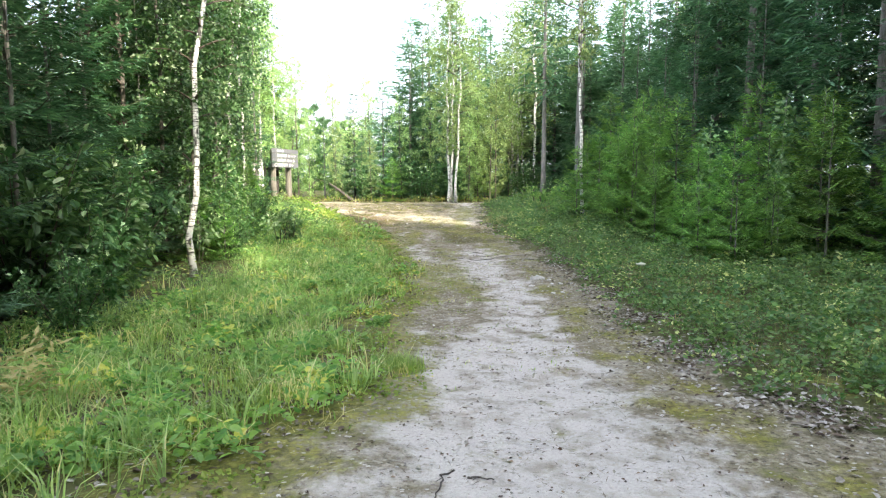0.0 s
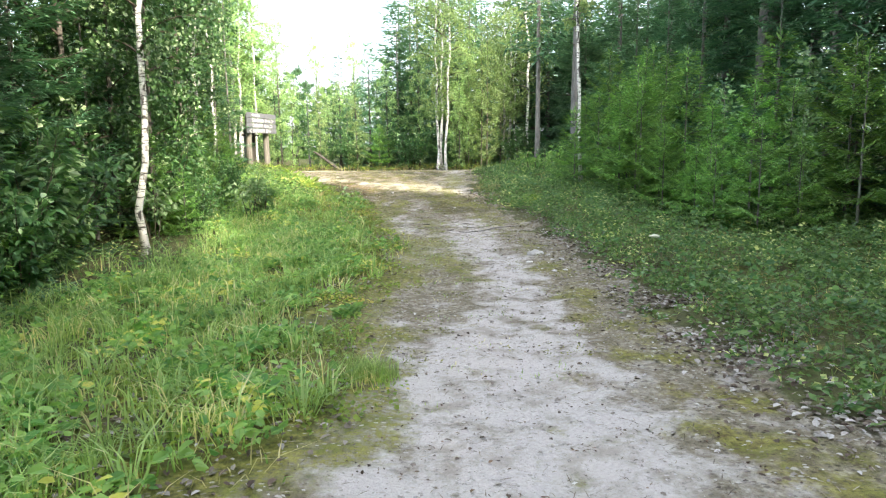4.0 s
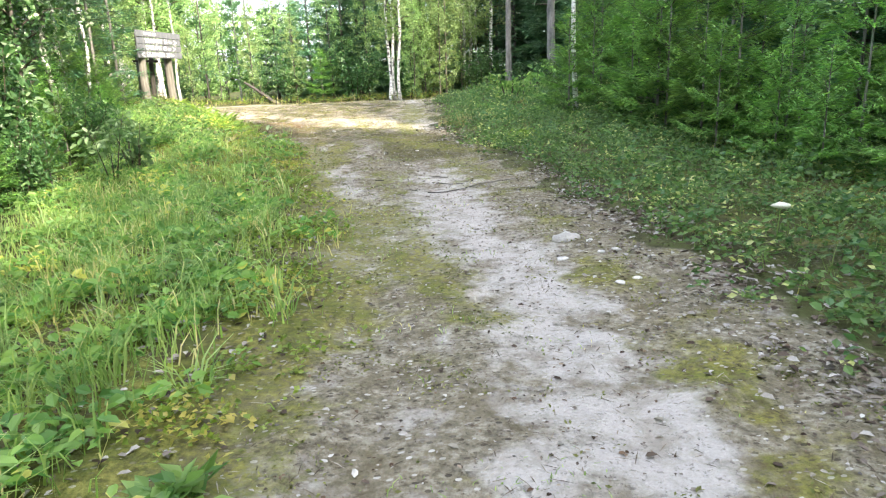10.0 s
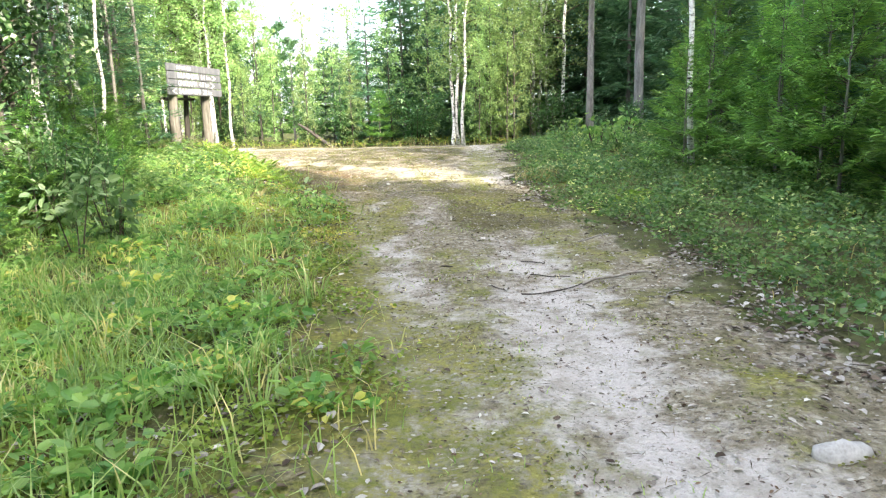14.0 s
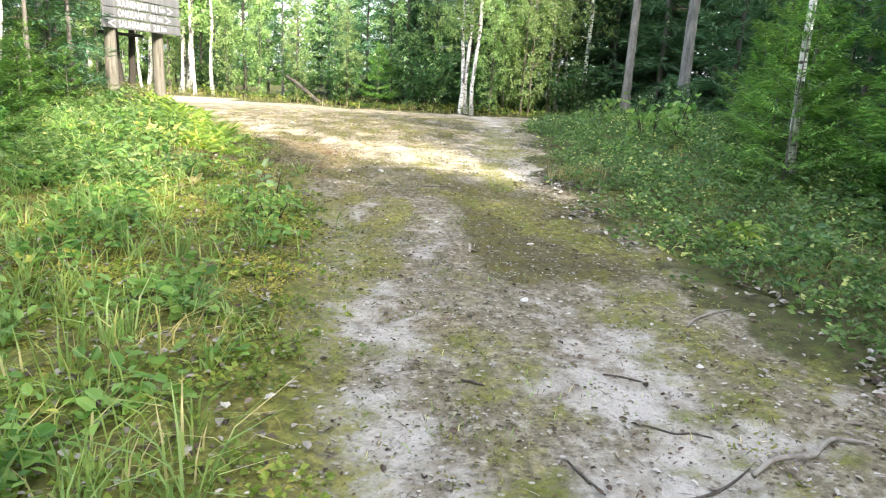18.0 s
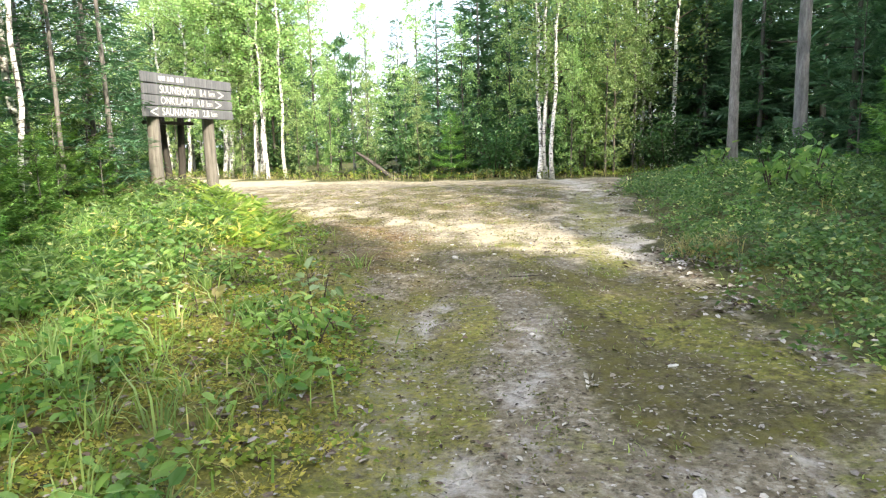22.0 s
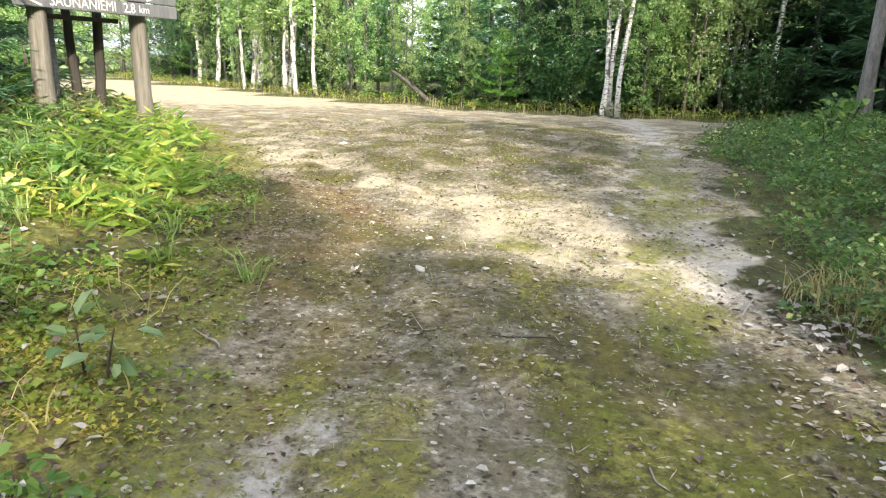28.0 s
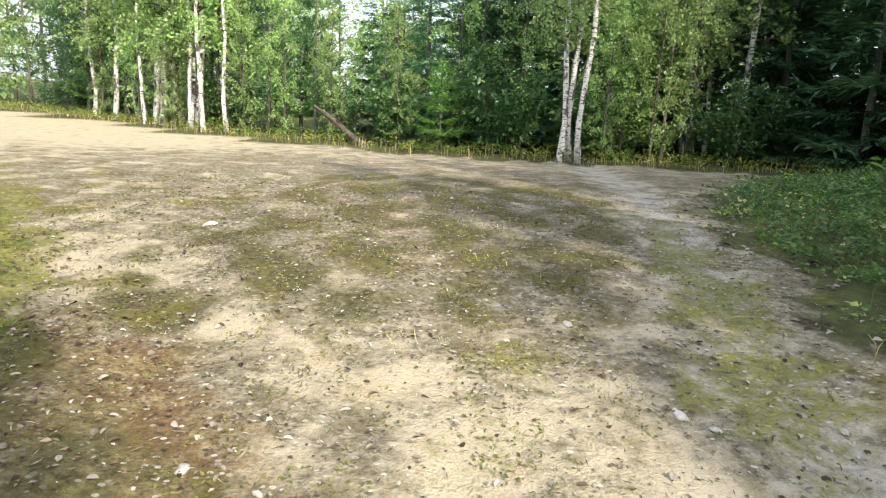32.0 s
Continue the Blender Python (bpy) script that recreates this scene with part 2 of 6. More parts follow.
    brown = mixc(node, ramp(node, stain, [(0.47, (0, 0, 0)), (0.60, (0.8, 0.8, 0.8))]), brown, (0.135, 0.075, 0.040))
    brown = mixc(node, ramp(node, speck, [(0.50, (0, 0, 0)), (0.66, (0.75, 0.75, 0.75))]), brown, (0.060, 0.046, 0.028))
    brown = mixc(node, chip, brown, chip_col)
    col = mixc(node, edge(at["needles"], patch, 3.0, 0.3, 1.0), col, brown)
    # olive film on the ground, dark also for the shade it paints in
    olive = ramp(node, clod, [(0.32, (0.050, 0.044, 0.021)), (0.5, (0.100, 0.090, 0.042)), (0.70, (0.180, 0.162, 0.088))])
    olive = mixc(node, ramp(node, stain, [(0.47, (0, 0, 0)), (0.60, (0.8, 0.8, 0.8))]), olive, (0.135, 0.124, 0.032))
    olive = mixc(node, half_chip, olive, chip_col)
    col = mixc(node, edge(at["film"], patch, 2.2, 0.25, 0.85), col, olive)
    col = mixc(node, edge(at["path"], mid, 0.6, 0.30, 0.70), floor, col)
    col = mixc(node, part_moss, col, moss)
    h = node("ShaderNodeMath", p_operation='MULTIPLY_ADD', i0=grain, i1=0.35, i2=fine).outputs[0]
    h = node("ShaderNodeMath", p_operation='MULTIPLY_ADD', i0=mid, i1=1.6, i2=h).outputs[0]
    h = node("ShaderNodeMath", p_operation='MULTIPLY_ADD', i0=clod, i1=0.9, i2=h).outputs[0]
    bm = node("ShaderNodeBump", Height=h, Strength=0.6, Distance=0.03)
    b = node("ShaderNodeBsdfPrincipled", Base_Color=col, Roughness=0.92, Normal=bm.outputs[0])
    b.inputs["Specular IOR Level"].default_value = 0.15
    nt.links.new(b.outputs[0], out.inputs[0])
    return m


GROUND = ground_material()
BIRCH_BARK = birch_bark()
SPRUCE_BARK = rough_material("spruce_bark", [(0.3, (0.09, 0.082, 0.075)), (0.5, (0.20, 0.185, 0.172)), (0.7, (0.33, 0.31, 0.29))], (1, 1, 0.3), 14, 50, 0.8, 0.02, 0.9, 0.2)
PINE_BARK = rough_material("pine_bark", [(0.3, (0.085, 0.082, 0.080)), (0.5, (0.19, 0.186, 0.182)), (0.7, (0.31, 0.305, 0.30))], (1, 1, 0.25), 12, 45, 0.9, 0.025, 0.9, 0.15)
GREY_BARK = rough_material("grey_brown_bark", [(0.3, (0.05, 0.043, 0.036)), (0.5, (0.115, 0.10, 0.086)), (0.72, (0.20, 0.185, 0.165))], (1, 1, 3), 12, 50, 0.4, 0.008, 0.85, 0.2)
TWIG_BARK = rough_material("twig_bark", [(0.3, (0.045, 0.035, 0.028)), (0.6, (0.11, 0.09, 0.07)), (0.8, (0.19, 0.165, 0.14))], (1, 1, 0.3), 20, 80, 0.4, 0.005, 0.85, 0.2)
GREY_WOOD = rough_material("grey_weathered_wood", [(0.3, (0.09, 0.094, 0.104)), (0.5, (0.165, 0.170, 0.184)), (0.72, (0.26, 0.265, 0.282))], (30, 1.0, 30), 1.2, 5.0, 0.5, 0.004, 0.85, 0.12)
POST_WOOD = rough_material("weathered_post_wood", [(0.3, (0.085, 0.078, 0.068)), (0.5, (0.185, 0.170, 0.148)), (0.72, (0.31, 0.288, 0.255))], (22, 22, 1.2), 1.2, 6.0, 0.6, 0.006, 0.85, 0.15)
DARK_WOOD = rough_material("dark_wood", [(0.3, (0.025, 0.022, 0.02)), (0.7, (0.09, 0.08, 0.07))], (20, 20, 1.2), 1.2, 6.0, 0.5, 0.005, 0.85)
WHITE_PAINT = rough_material("worn_white_paint", [(0.25, (0.45, 0.44, 0.43)), (0.5, (0.72, 0.72, 0.71)), (0.8, (0.82, 0.82, 0.82))], (1, 1, 1), 14, 60, 0.2, 0.002, 0.6)
STONE = rough_material("pale_granite", [(0.3, (0.34, 0.325, 0.30)), (0.5, (0.54, 0.52, 0.485)), (0.7, (0.70, 0.68, 0.645))], (1, 1, 1), 18, 90, 0.5, 0.006, 0.85, 0.25)
STICK_BARK = rough_material("stick_bark", [(0.3, (0.03, 0.026, 0.022)), (0.55, (0.09, 0.08, 0.07)), (0.75, (0.22, 0.20, 0.18))], (1, 1, 1), 14, 60, 0.5, 0.004, 0.85)
PALE_STICK = rough_material("bleached_stick", [(0.3, (0.16, 0.14, 0.12)), (0.6, (0.36, 0.33, 0.29)), (0.8, (0.5, 0.47, 0.43))], (1, 1, 1), 14, 60, 0.5, 0.004, 0.85)
# birch leaves paled and evened out: sunlight and distant haze put into the colour
LIT_BIRCH_LEAF = leaf_material("lit_birch_leaf", (0.165, 0.265, 0.100), (0.370, 0.480, 0.210), 0.34, depth=0.6)
BUSH_LEAF = leaf_material("bush_leaf", (0.034, 0.095, 0.034), (0.115, 0.210, 0.078), 0.34, 0.45, 0.2, (0.38, 0.48, 0.33), 0.08)
PALE_FOLIAGE = leaf_material("pale_sapling_leaf", (0.12, 0.215, 0.09), (0.36, 0.46, 0.28), 0.36, 0.4, 0.1)
SAPLING_LEAF = leaf_material("sapling_leaf", (0.110, 0.215, 0.090), (0.290, 0.410, 0.210), 0.40, 0.4, 0.15)
SEEDLING_LEAF = leaf_material("seedling_leaf", (0.055, 0.125, 0.048), (0.165, 0.260, 0.110), 0.40, 0.4, 0.15)
# depth 1.7 paints lit boughs and dark gaps into the needles as clumps
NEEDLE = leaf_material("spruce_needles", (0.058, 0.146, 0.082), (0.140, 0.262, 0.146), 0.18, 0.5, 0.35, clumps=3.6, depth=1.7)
# spruce needles again, paler and bluer: the haze of distance in the colour
HAZED_NEEDLE = leaf_material("hazed_spruce_needles", (0.080, 0.176, 0.104), (0.172, 0.295, 0.172), 0.26, 0.5, 0.3, clumps=2.6, depth=1.0)
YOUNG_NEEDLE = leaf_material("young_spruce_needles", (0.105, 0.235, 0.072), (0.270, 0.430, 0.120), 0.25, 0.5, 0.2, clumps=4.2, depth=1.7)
# the same birch leaves, darkened in colour for the shaded near trees
SHADED_BIRCH_LEAF = leaf_material("shaded_birch_leaf", (0.026, 0.072, 0.025), (0.100, 0.182, 0.064), 0.28, 0.40, 0.2, (0.32, 0.42, 0.29), 0.07, depth=1.3)
PINE_NEEDLE = leaf_material("pine_needles", (0.040, 0.100, 0.050), (0.115, 0.210, 0.095), 0.28, 0.5, 0.2)
GRASS = leaf_material("grass", (0.150, 0.245, 0.060), (0.390, 0.470, 0.165), 0.44, 0.5, 0.1, (0.52, 0.46, 0.26), 0.14)
BLUE_GRASS = leaf_material("blue_green_grass", (0.150, 0.245, 0.080), (0.380, 0.470, 0.200), 0.44, 0.5, 0.1, (0.46, 0.43, 0.28), 0.06)
DRY_GRASS = leaf_material("dry_grass", (0.27, 0.23, 0.10), (0.52, 0.45, 0.24), 0.35, 0.6, 0.1)
HERB = leaf_material("herb_leaf", (0.085, 0.195, 0.052), (0.280, 0.400, 0.120), 0.42, 0.45, 0.15, (0.42, 0.40, 0.13), 0.05)
BRIGHT_HERB = leaf_material("bright_herb_leaf", (0.120, 0.195, 0.035), (0.310, 0.385, 0.085), 0.42, 0.45, 0.15, (0.40, 0.36, 0.12), 0.05)
BERRY = leaf_material("bilberry_leaf", (0.048, 0.110, 0.036), (0.178, 0.262, 0.086), 0.35, 0.4, 0.1, (0.40, 0.42, 0.20), 0.06, 2.4)
HEATH_GRASS = leaf_material("heath_grass", (0.080, 0.130, 0.038), (0.225, 0.280, 0.098), 0.4, 0.6, 0.1, (0.40, 0.33, 0.16), 0.12)
HEATHER = leaf_material("heather", (0.075, 0.085, 0.042), (0.200, 0.185, 0.100), 0.25, 0.6, 0.1)
FOREST_MOSS = leaf_material("forest_moss", (0.050, 0.085, 0.028), (0.130, 0.180, 0.060), 0.3, 0.7, 0.1)
MOSS_TUFT = leaf_material("moss_tuft", (0.085, 0.100, 0.030), (0.240, 0.230, 0.085), 0.3, 0.7, 0.1)
GOLD_MOSS = leaf_material("golden_moss", (0.200, 0.190, 0.040), (0.440, 0.400, 0.115), 0.35, 0.7, 0.1)
LITTER = island_material("leaf_litter", [(0.0, (0.05, 0.035, 0.025)), (0.3, (0.17, 0.13, 0.10)), (0.55, (0.26, 0.23, 0.195)), (0.8, (0.39, 0.36, 0.32)), (1.0, (0.56, 0.53, 0.49))])
BROWN_LITTER = island_material("brown_litter", [(0.0, (0.035, 0.022, 0.014)), (0.5, (0.12, 0.075, 0.045)), (0.85, (0.24, 0.165, 0.105)), (1.0, (0.42, 0.34, 0.25))])
PALE_LEAF = island_material("pale_fallen_leaf", [(0.0, (0.30, 0.27, 0.21)), (0.7, (0.50, 0.47, 0.40)), (1.0, (0.72, 0.70, 0.64))])
STRAW = island_material("straw_and_needles", [(0.0, (0.06, 0.045, 0.03)), (0.5, (0.20, 0.155, 0.10)), (0.8, (0.36, 0.31, 0.23)), (1.0, (0.55, 0.50, 0.42))])
GRAVEL = island_material("gravel", [(0.0, (0.10, 0.09, 0.08)), (0.5, (0.27, 0.25, 0.22)), (0.85, (0.42, 0.40, 0.37)), (1.0, (0.62, 0.60, 0.56))])
FLOWER = island_material("cream_flowers", [(0.0, (0.55, 0.55, 0.40)), (1.0, (0.82, 0.80, 0.66))])


# ---- mesh helpers ----
def quad_mesh(name, verts, faces, mat, smooth=False):
    """A mesh of quads from arrays (n, 3) and (m, 4)."""
    verts, faces = np.asarray(verts, np.float32), np.asarray(faces, np.int32)
    me = bpy.data.meshes.new(name)
    me.vertices.add(len(verts))
    me.vertices.foreach_set("co", verts.ravel())
    me.loops.add(faces.size)
    me.loops.foreach_set("vertex_index", faces.ravel())
    me.polygons.add(len(faces))
    me.polygons.foreach_set("loop_start", np.arange(0, faces.size, 4, dtype=np.int32))
    me.polygons.foreach_set("use_smooth", np.full(len(faces), smooth))
    me.materials.append(mat)
    me.update(calc_edges=True)
    return me


def tube(points, radii, sides=6, phase=0.0):
    """A tapered tube along points, closed at the tip by its small radius."""
    p, r = np.asarray(points, float), np.asarray(radii, float)
    d = np.gradient(p, axis=0)
    d /= np.linalg.norm(d, axis=1, keepdims=True) + 1e-9
    side = np.cross(d, (0.31, 0.95, 0.05))
    flat = np.linalg.norm(side, axis=1) < 0.2
    side[flat] = np.cross(d[flat], (1.0, 0.1, 0.0))
    side /= np.linalg.norm(side, axis=1, keepdims=True)
    up = np.cross(d, side)
    a = phase + np.arange(sides) * 2 * np.pi / sides
    v = p[:, None] + r[:, None, None] * (np.cos(a)[None, :, None] * side[:, None] + np.sin(a)[None, :, None] * up[:, None])
    i, j = np.meshgrid(np.arange(len(p) - 1), np.arange(sides), indexing="ij")
    k = (j + 1) % sides
    f = np.stack([i * sides + j, i * sides + k, (i + 1) * sides + k, (i + 1) * sides + j], -1).reshape(-1, 4)
    cap = [[(len(p) - 1) * sides + q for q in (0, 1, sides // 2, sides - 1)], [sides - 1, sides // 2, 1, 0]] if sides >= 4 else []
    return v.reshape(-1, 3), np.concatenate([f, np.array(cap)]) if cap else f


def merged(pieces):
    vs, fs, n = [], [], 0
    for v, f in pieces:
        vs.append(v)
        fs.append(np.asarray(f) + n)
        n += len(v)
    return np.concatenate(vs), np.concatenate(fs)


def unit(a):
    return a / (np.linalg.norm(a, axis=-1, keepdims=True) + 1e-9)


def leaf_cards(base, along, facing, length, width, fold=0.18):
    """Pointed leaves, each a folded blade of four corners."""
    along = unit(along)
    side = unit(np.cross(along, facing))
    nrm = np.cross(side, along)
    length, width = np.broadcast_to(length, len(base))[:, None], np.broadcast_to(width, len(base))[:, None]
    mid = base + along * length * 0.45 + nrm * width * fold
    v = np.stack([base, mid + side * width / 2, base + along * length, mid - side * width / 2], 1)
    f = np.arange(len(base) * 4).reshape(-1, 4)
    return v.reshape(-1, 3), f


def round_leaves(base, along, facing, length, width, fold=0.16):
    """Oval leaves of two halves folded along the midrib."""
    along = unit(along)
    side = unit(np.cross(along, facing))
    nrm = np.cross(side, along)
    length, width = np.broadcast_to(length, len(base))[:, None], np.broadcast_to(width, len(base))[:, None]
    low, high = base + along * length * 0.28 + nrm * width * fold, base + along * length * 0.72 + nrm * width * fold
    tip = base + along * length - nrm * length * 0.06
    v = np.stack([base, low + side * width * 0.48, high + side * width * 0.40, tip, high - side * width * 0.40, low - side * width * 0.48], 1)
    k = np.arange(len(base))[:, None] * 6
    return v.reshape(-1, 3), np.concatenate([k + [0, 1, 2, 3], k + [0, 3, 4, 5]])


def part(name, me, parent, label=""):
    ob = new(name, me)
    ob.parent = parent
    return tagged(ob, label)


def thing(name, label, category, group="", at=None):
    ob = new(name)
    ob.empty_display_size = 0.1
    if at is not None:
        ob.matrix_basis = at
    return tagged(ob, label, category, group)


# ---- ground ----
def profile(y):
    """The height of the way along its length."""
    return np.interp(y, [-60, -4, 1, 6, 8.5, 11, 13.5, 16, 18.5, 21, 23.5, 26, 28.5, 31, 33.5, 36, 41, 60],
                     [0.1, 0.0, -0.24, -0.36, -0.36, -0.32, -0.32, -0.225, -0.165, -0.03, 0.15, 0.21, 0.18, 0.10, 0.0, -0.05, 0.02, 0.1])


def smooth_step(a, b, v):
    t = np.clip((v - a) / (b - a), 0, 1)
    return t * t * (3 - 2 * t)


def left_edge(y):
    return np.interp(y, [-8, 0, 3.32, 3.8, 4.2, 5.15, 6.3, 7.4, 8.2, 8.8, 9.83, 11.85, 14.31, 16.85, 19.45, 21, 22.5, 24, 29.5, 41, 70], [-1.5, -1.4, -1.15, -0.98, -0.62, -0.32, -0.38, -0.7, -0.62, -0.3, -0.14, -0.24, -0.71, -1.01, -1.82, -2.45, -3.1, -4.3, -9.5, -21, -48])


def right_edge(y):
    return np.interp(y, [-8, 3.77, 5.21, 7.25, 9.82, 11.76, 14.1, 15.75, 17.88, 19.97, 22, 24, 26, 28, 30, 31.2, 32], [3.3, 2.78, 2.41, 2.36, 2.5, 2.22, 2.29, 1.97, 1.74, 1.49, 1.8, 1.95, 2, 2.6, 3.6, 8, 30])


def far_edge(x):
    return np.interp(x, [-60, -21, -8.5, -1.5, 5, 30], [72, 45, 37.2, 34.1, 33.8, 34.2])


def way_depth(x, y):
    """How far inside the bare way a place lies: below zero on the verges."""
    return np.minimum(np.minimum(x - left_edge(y), right_edge(y) - x), (far_edge(x) - y) * 0.85)


def wave(x, y, seed, size):
    """Smooth unevenness of about that wavelength, from -1 to 1."""
    r = np.random.default_rng(seed)
    out = 0
    for k in range(7):
        a, ph, s = r.uniform(0, 2 * np.pi), r.uniform(0, 2 * np.pi), r.uniform(0.6, 1.7) / size
        out = out + np.sin(2 * np.pi * s * (x * np.cos(a) + y * np.sin(a)) + ph)
    return out / 3.2


def ground_z(x, y):
    x, y = np.asarray(x, float), np.asarray(y, float)
    z = profile(y)
    bank = np.interp(y, [5, 12, 16, 19, 22, 25, 30], [0.0, 0.0, 0.12, 0.36, 0.50, 0.30, 0.1])
    z = z + bank * smooth_step(0.0, 2.2, left_edge(y) - x)
    rbank = np.interp(y, [2, 8, 14, 20, 26, 31, 34], [0.05, 0.1, 0.2, 0.3, 0.28, 0.15, 0.0])
    z = z + rbank * smooth_step(0.0, 2.8, x - right_edge(y))
    off = smooth_step(0.1, 1.5, -way_depth(x, y))
    z = z + 0.05 * off * wave(x, y, 3, 2.2) + 0.012 * wave(x, y, 4, 0.9) + 0.006 * wave(x, y, 5, 0.35)
    crown = np.exp(-((x - rut(y, 0)) / 0.3) ** 2) + np.exp(-((x - rut(y, 1)) / 0.35) ** 2)
    return z - 0.03 * crown * (1 - off)


def rut(y, k):
    if k == 0:
        return np.interp(y, [0, 7.4, 10.84, 12.8, 15.98, 17.3, 18.6, 19.96, 24], [-0.1, 0.21, 0.08, 0.01, -0.52, -0.72, -0.78, -0.95, -2.6])
    return np.interp(y, [0, 4.75, 6.75, 8, 9.5, 10.2, 11.3, 12.3, 13.5, 14.83, 16.78, 20.27, 22, 23.5, 27], [0.95, 0.8, 0.92, 1.26, 1.2, 1.15, 1.0, 0.95, 1.1, 1.12, 0.94, 1.41, 1.2, 1.33, 1.6])


def graded(lo, a, b, hi, step, growth=1.16):
    mid = list(np.arange(a, b + step / 2, step))
    up, s = [mid[-1]], step
    while up[-1] < hi:
        s *= growth
        up.append(up[-1] + s)
    down, s = [mid[0]], step
    while down[-1] > lo:
        s *= growth
        down.append(down[-1] - s)
    return np.array(down[:0:-1] + mid + up[1:])


def build_ground():
    xs, ys = graded(-900, -5.0, 5.0, 900, 0.115), graded(-900, 1.0, 27.0, 1500, 0.115)
    gx, gy = np.meshgrid(xs, ys, indexing="ij")
    gz = ground_z(gx, gy)
    n, m = gx.shape
    i, j = np.meshgrid(np.arange(n - 1), np.arange(m - 1), indexing="ij")
    faces = np.stack([i * m + j, (i + 1) * m + j, (i + 1) * m + j + 1, i * m + j + 1], -1).reshape(-1, 4)
    x, y = gx.ravel(), gy.ravel()
    me = quad_mesh("ground", np.stack([x, y, gz.ravel()], 1), faces, GROUND, True)
    d = way_depth(x, y) + 0.22 * wave(x, y, 11, 1.6) + 0.1 * wave(x, y, 12, 0.5)
    path = smooth_step(-0.25, 0.25, d)
    near = smooth_step(24.0, 19.0, y)
    worn = smooth_step(14.0, 15.6, y)
    ruts = np.exp(-((x - rut(y, 0)) / 0.45) ** 2) * (0.7 + 0.05 * worn) * (0.25 + 0.75 * smooth_step(9.6, 10.8, y)) * (1 - 0.8 * smooth_step(17.2, 18.6, y)) + np.exp(-((x - rut(y, 1)) / 0.48) ** 2) * 0.95 * (1 - 0.62 * worn)
    early = smooth_step(8.0, 5.6, y) * np.exp(-((x - 0.7) / 1.3) ** 2) * 0.9
    # pale sand of the crossing, spread to paint in the strip of sunlight
    sun_band = np.exp(-(((x - 0.3) * 0.54 + (y - 20.9) * 0.84) / 0.75) ** 2) * smooth_step(-4.5, -3.0, x) * smooth_step(2.2, 1.2, x)
    plaza = 0.5 * sun_band + smooth_step(18.5, 21.5, y) * (0.28 + 0.45 * np.exp(-((x - rut(y, 1)) / 0.45) ** 2)) + smooth_step(-4, -10, x) * 0.65 + 0.25 * smooth_step(30, 33, y)
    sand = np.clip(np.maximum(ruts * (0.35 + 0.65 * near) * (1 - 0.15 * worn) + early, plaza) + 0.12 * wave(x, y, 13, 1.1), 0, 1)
    middle = np.exp(-((x - 0.5 * (rut(y, 0) + rut(y, 1)) + 0.05) / 0.36) ** 2) * smooth_step(7.5, 9.5, y) * near
    ochre = np.exp(-((x - right_edge(y) + 0.65) / 0.42) ** 2) * smooth_step(12, 8, y)
    rim = np.exp(-((x - right_edge(y) + 0.55) / 0.45) ** 2) * smooth_step(30, 22, y) * (0.4 + 0.85 * smooth_step(12, 15.5, y)) * (1 - 0.2 * smooth_step(19.2, 20.6, y)) + np.exp(-((x - left_edge(y) - 0.1) / 0.45) ** 2) * smooth_step(32, 26, y)
    yellow = np.exp(-(((x - 1.4) + 0.62 * (y - 16.9)) / 0.30) ** 2) * smooth_step(15.0, 15.8, y) * smooth_step(19.4, 18.6, y)
    # smooth brown ground, deepened in colour for the shade of the right-hand spruces
    shaded_brown = np.exp(-((x - 1.0) / 0.5) ** 2) * smooth_step(15.6, 16.4, y) * smooth_step(19.6, 18.8, y)
    trodden = smooth_step(15.2, 16.0, y) * smooth_step(19.6, 18.8, y)
    strip = trodden * np.exp(-((x - np.interp(y, [15.8, 16.8, 17.3, 17.7, 18.1, 18.7, 19.4], [0.05, 0.09, 0.13, 0.07, -0.04, -0.31, -0.47])) / 0.17) ** 2)
    green_strip = trodden * np.exp(-((x + 0.26) / 0.18) ** 2) * smooth_step(18.9, 18.2, y)
    shoulder = smooth_step(0.0, 0.5, x - rut(y, 1) - 0.2) * smooth_step(-0.3, 0.3, right_edge(y) - x) * smooth_step(19.5, 20.5, y) * smooth_step(28, 25, y)
    across = (0.7 + 0.6 * wave(x, y, 18, 1.0)) * smooth_step(21.8, 23.2, y - 0.35 * x) * smooth_step(31, 27, y) * smooth_step(-3.6, -2.0, x) * smooth_step(0.1, -0.3, x - rut(y, 1) + 0.35)
    # lower: darkens the ground that lies in shade beside the sunlit strip
    lower = smooth_step(18.0, 18.7, y + 0.15 * wave(x, y, 17, 0.8)) * smooth_step(-0.5, -0.9, (x - 0.3) * 0.54 + (y - 20.9) * 0.84) * smooth_step(-3.2, -2.4, x) * smooth_step(0.9, 0.3, x)
    # dark olive ground film, which also paints in the shade of the trees
    film = np.clip(0.6 * lower + 0.9 * trodden * smooth_step(0.22, 0.5, x) * smooth_step(-0.2, 0.3, right_edge(y) - x) + 0.5 * shoulder + 0.85 * across + 0.1 * wave(x, y, 16, 0.9), 0, 1)
    # warm: the sunlight's yellow tint over the crossing, put into the sand colour
    warm = smooth_step(18.4, 20.2, y) * (1 - 0.8 * np.exp(-((x - rut(y, 1)) / 0.4) ** 2))
    spread = smooth_step(15.5, 18, y) * smooth_step(32, 25, y) * (0.34 - 0.12 * smooth_step(18.5, 20.5, y))
    left_moss = smooth_step(-0.7, 0.2, left_edge(y) - x) * smooth_step(3.4, 1.6, left_edge(y) - x) * (0.55 + 0.4 * smooth_step(11, 15, y) - 0.3 * smooth_step(17.8, 19.2, y)) * smooth_step(25, 22, y)
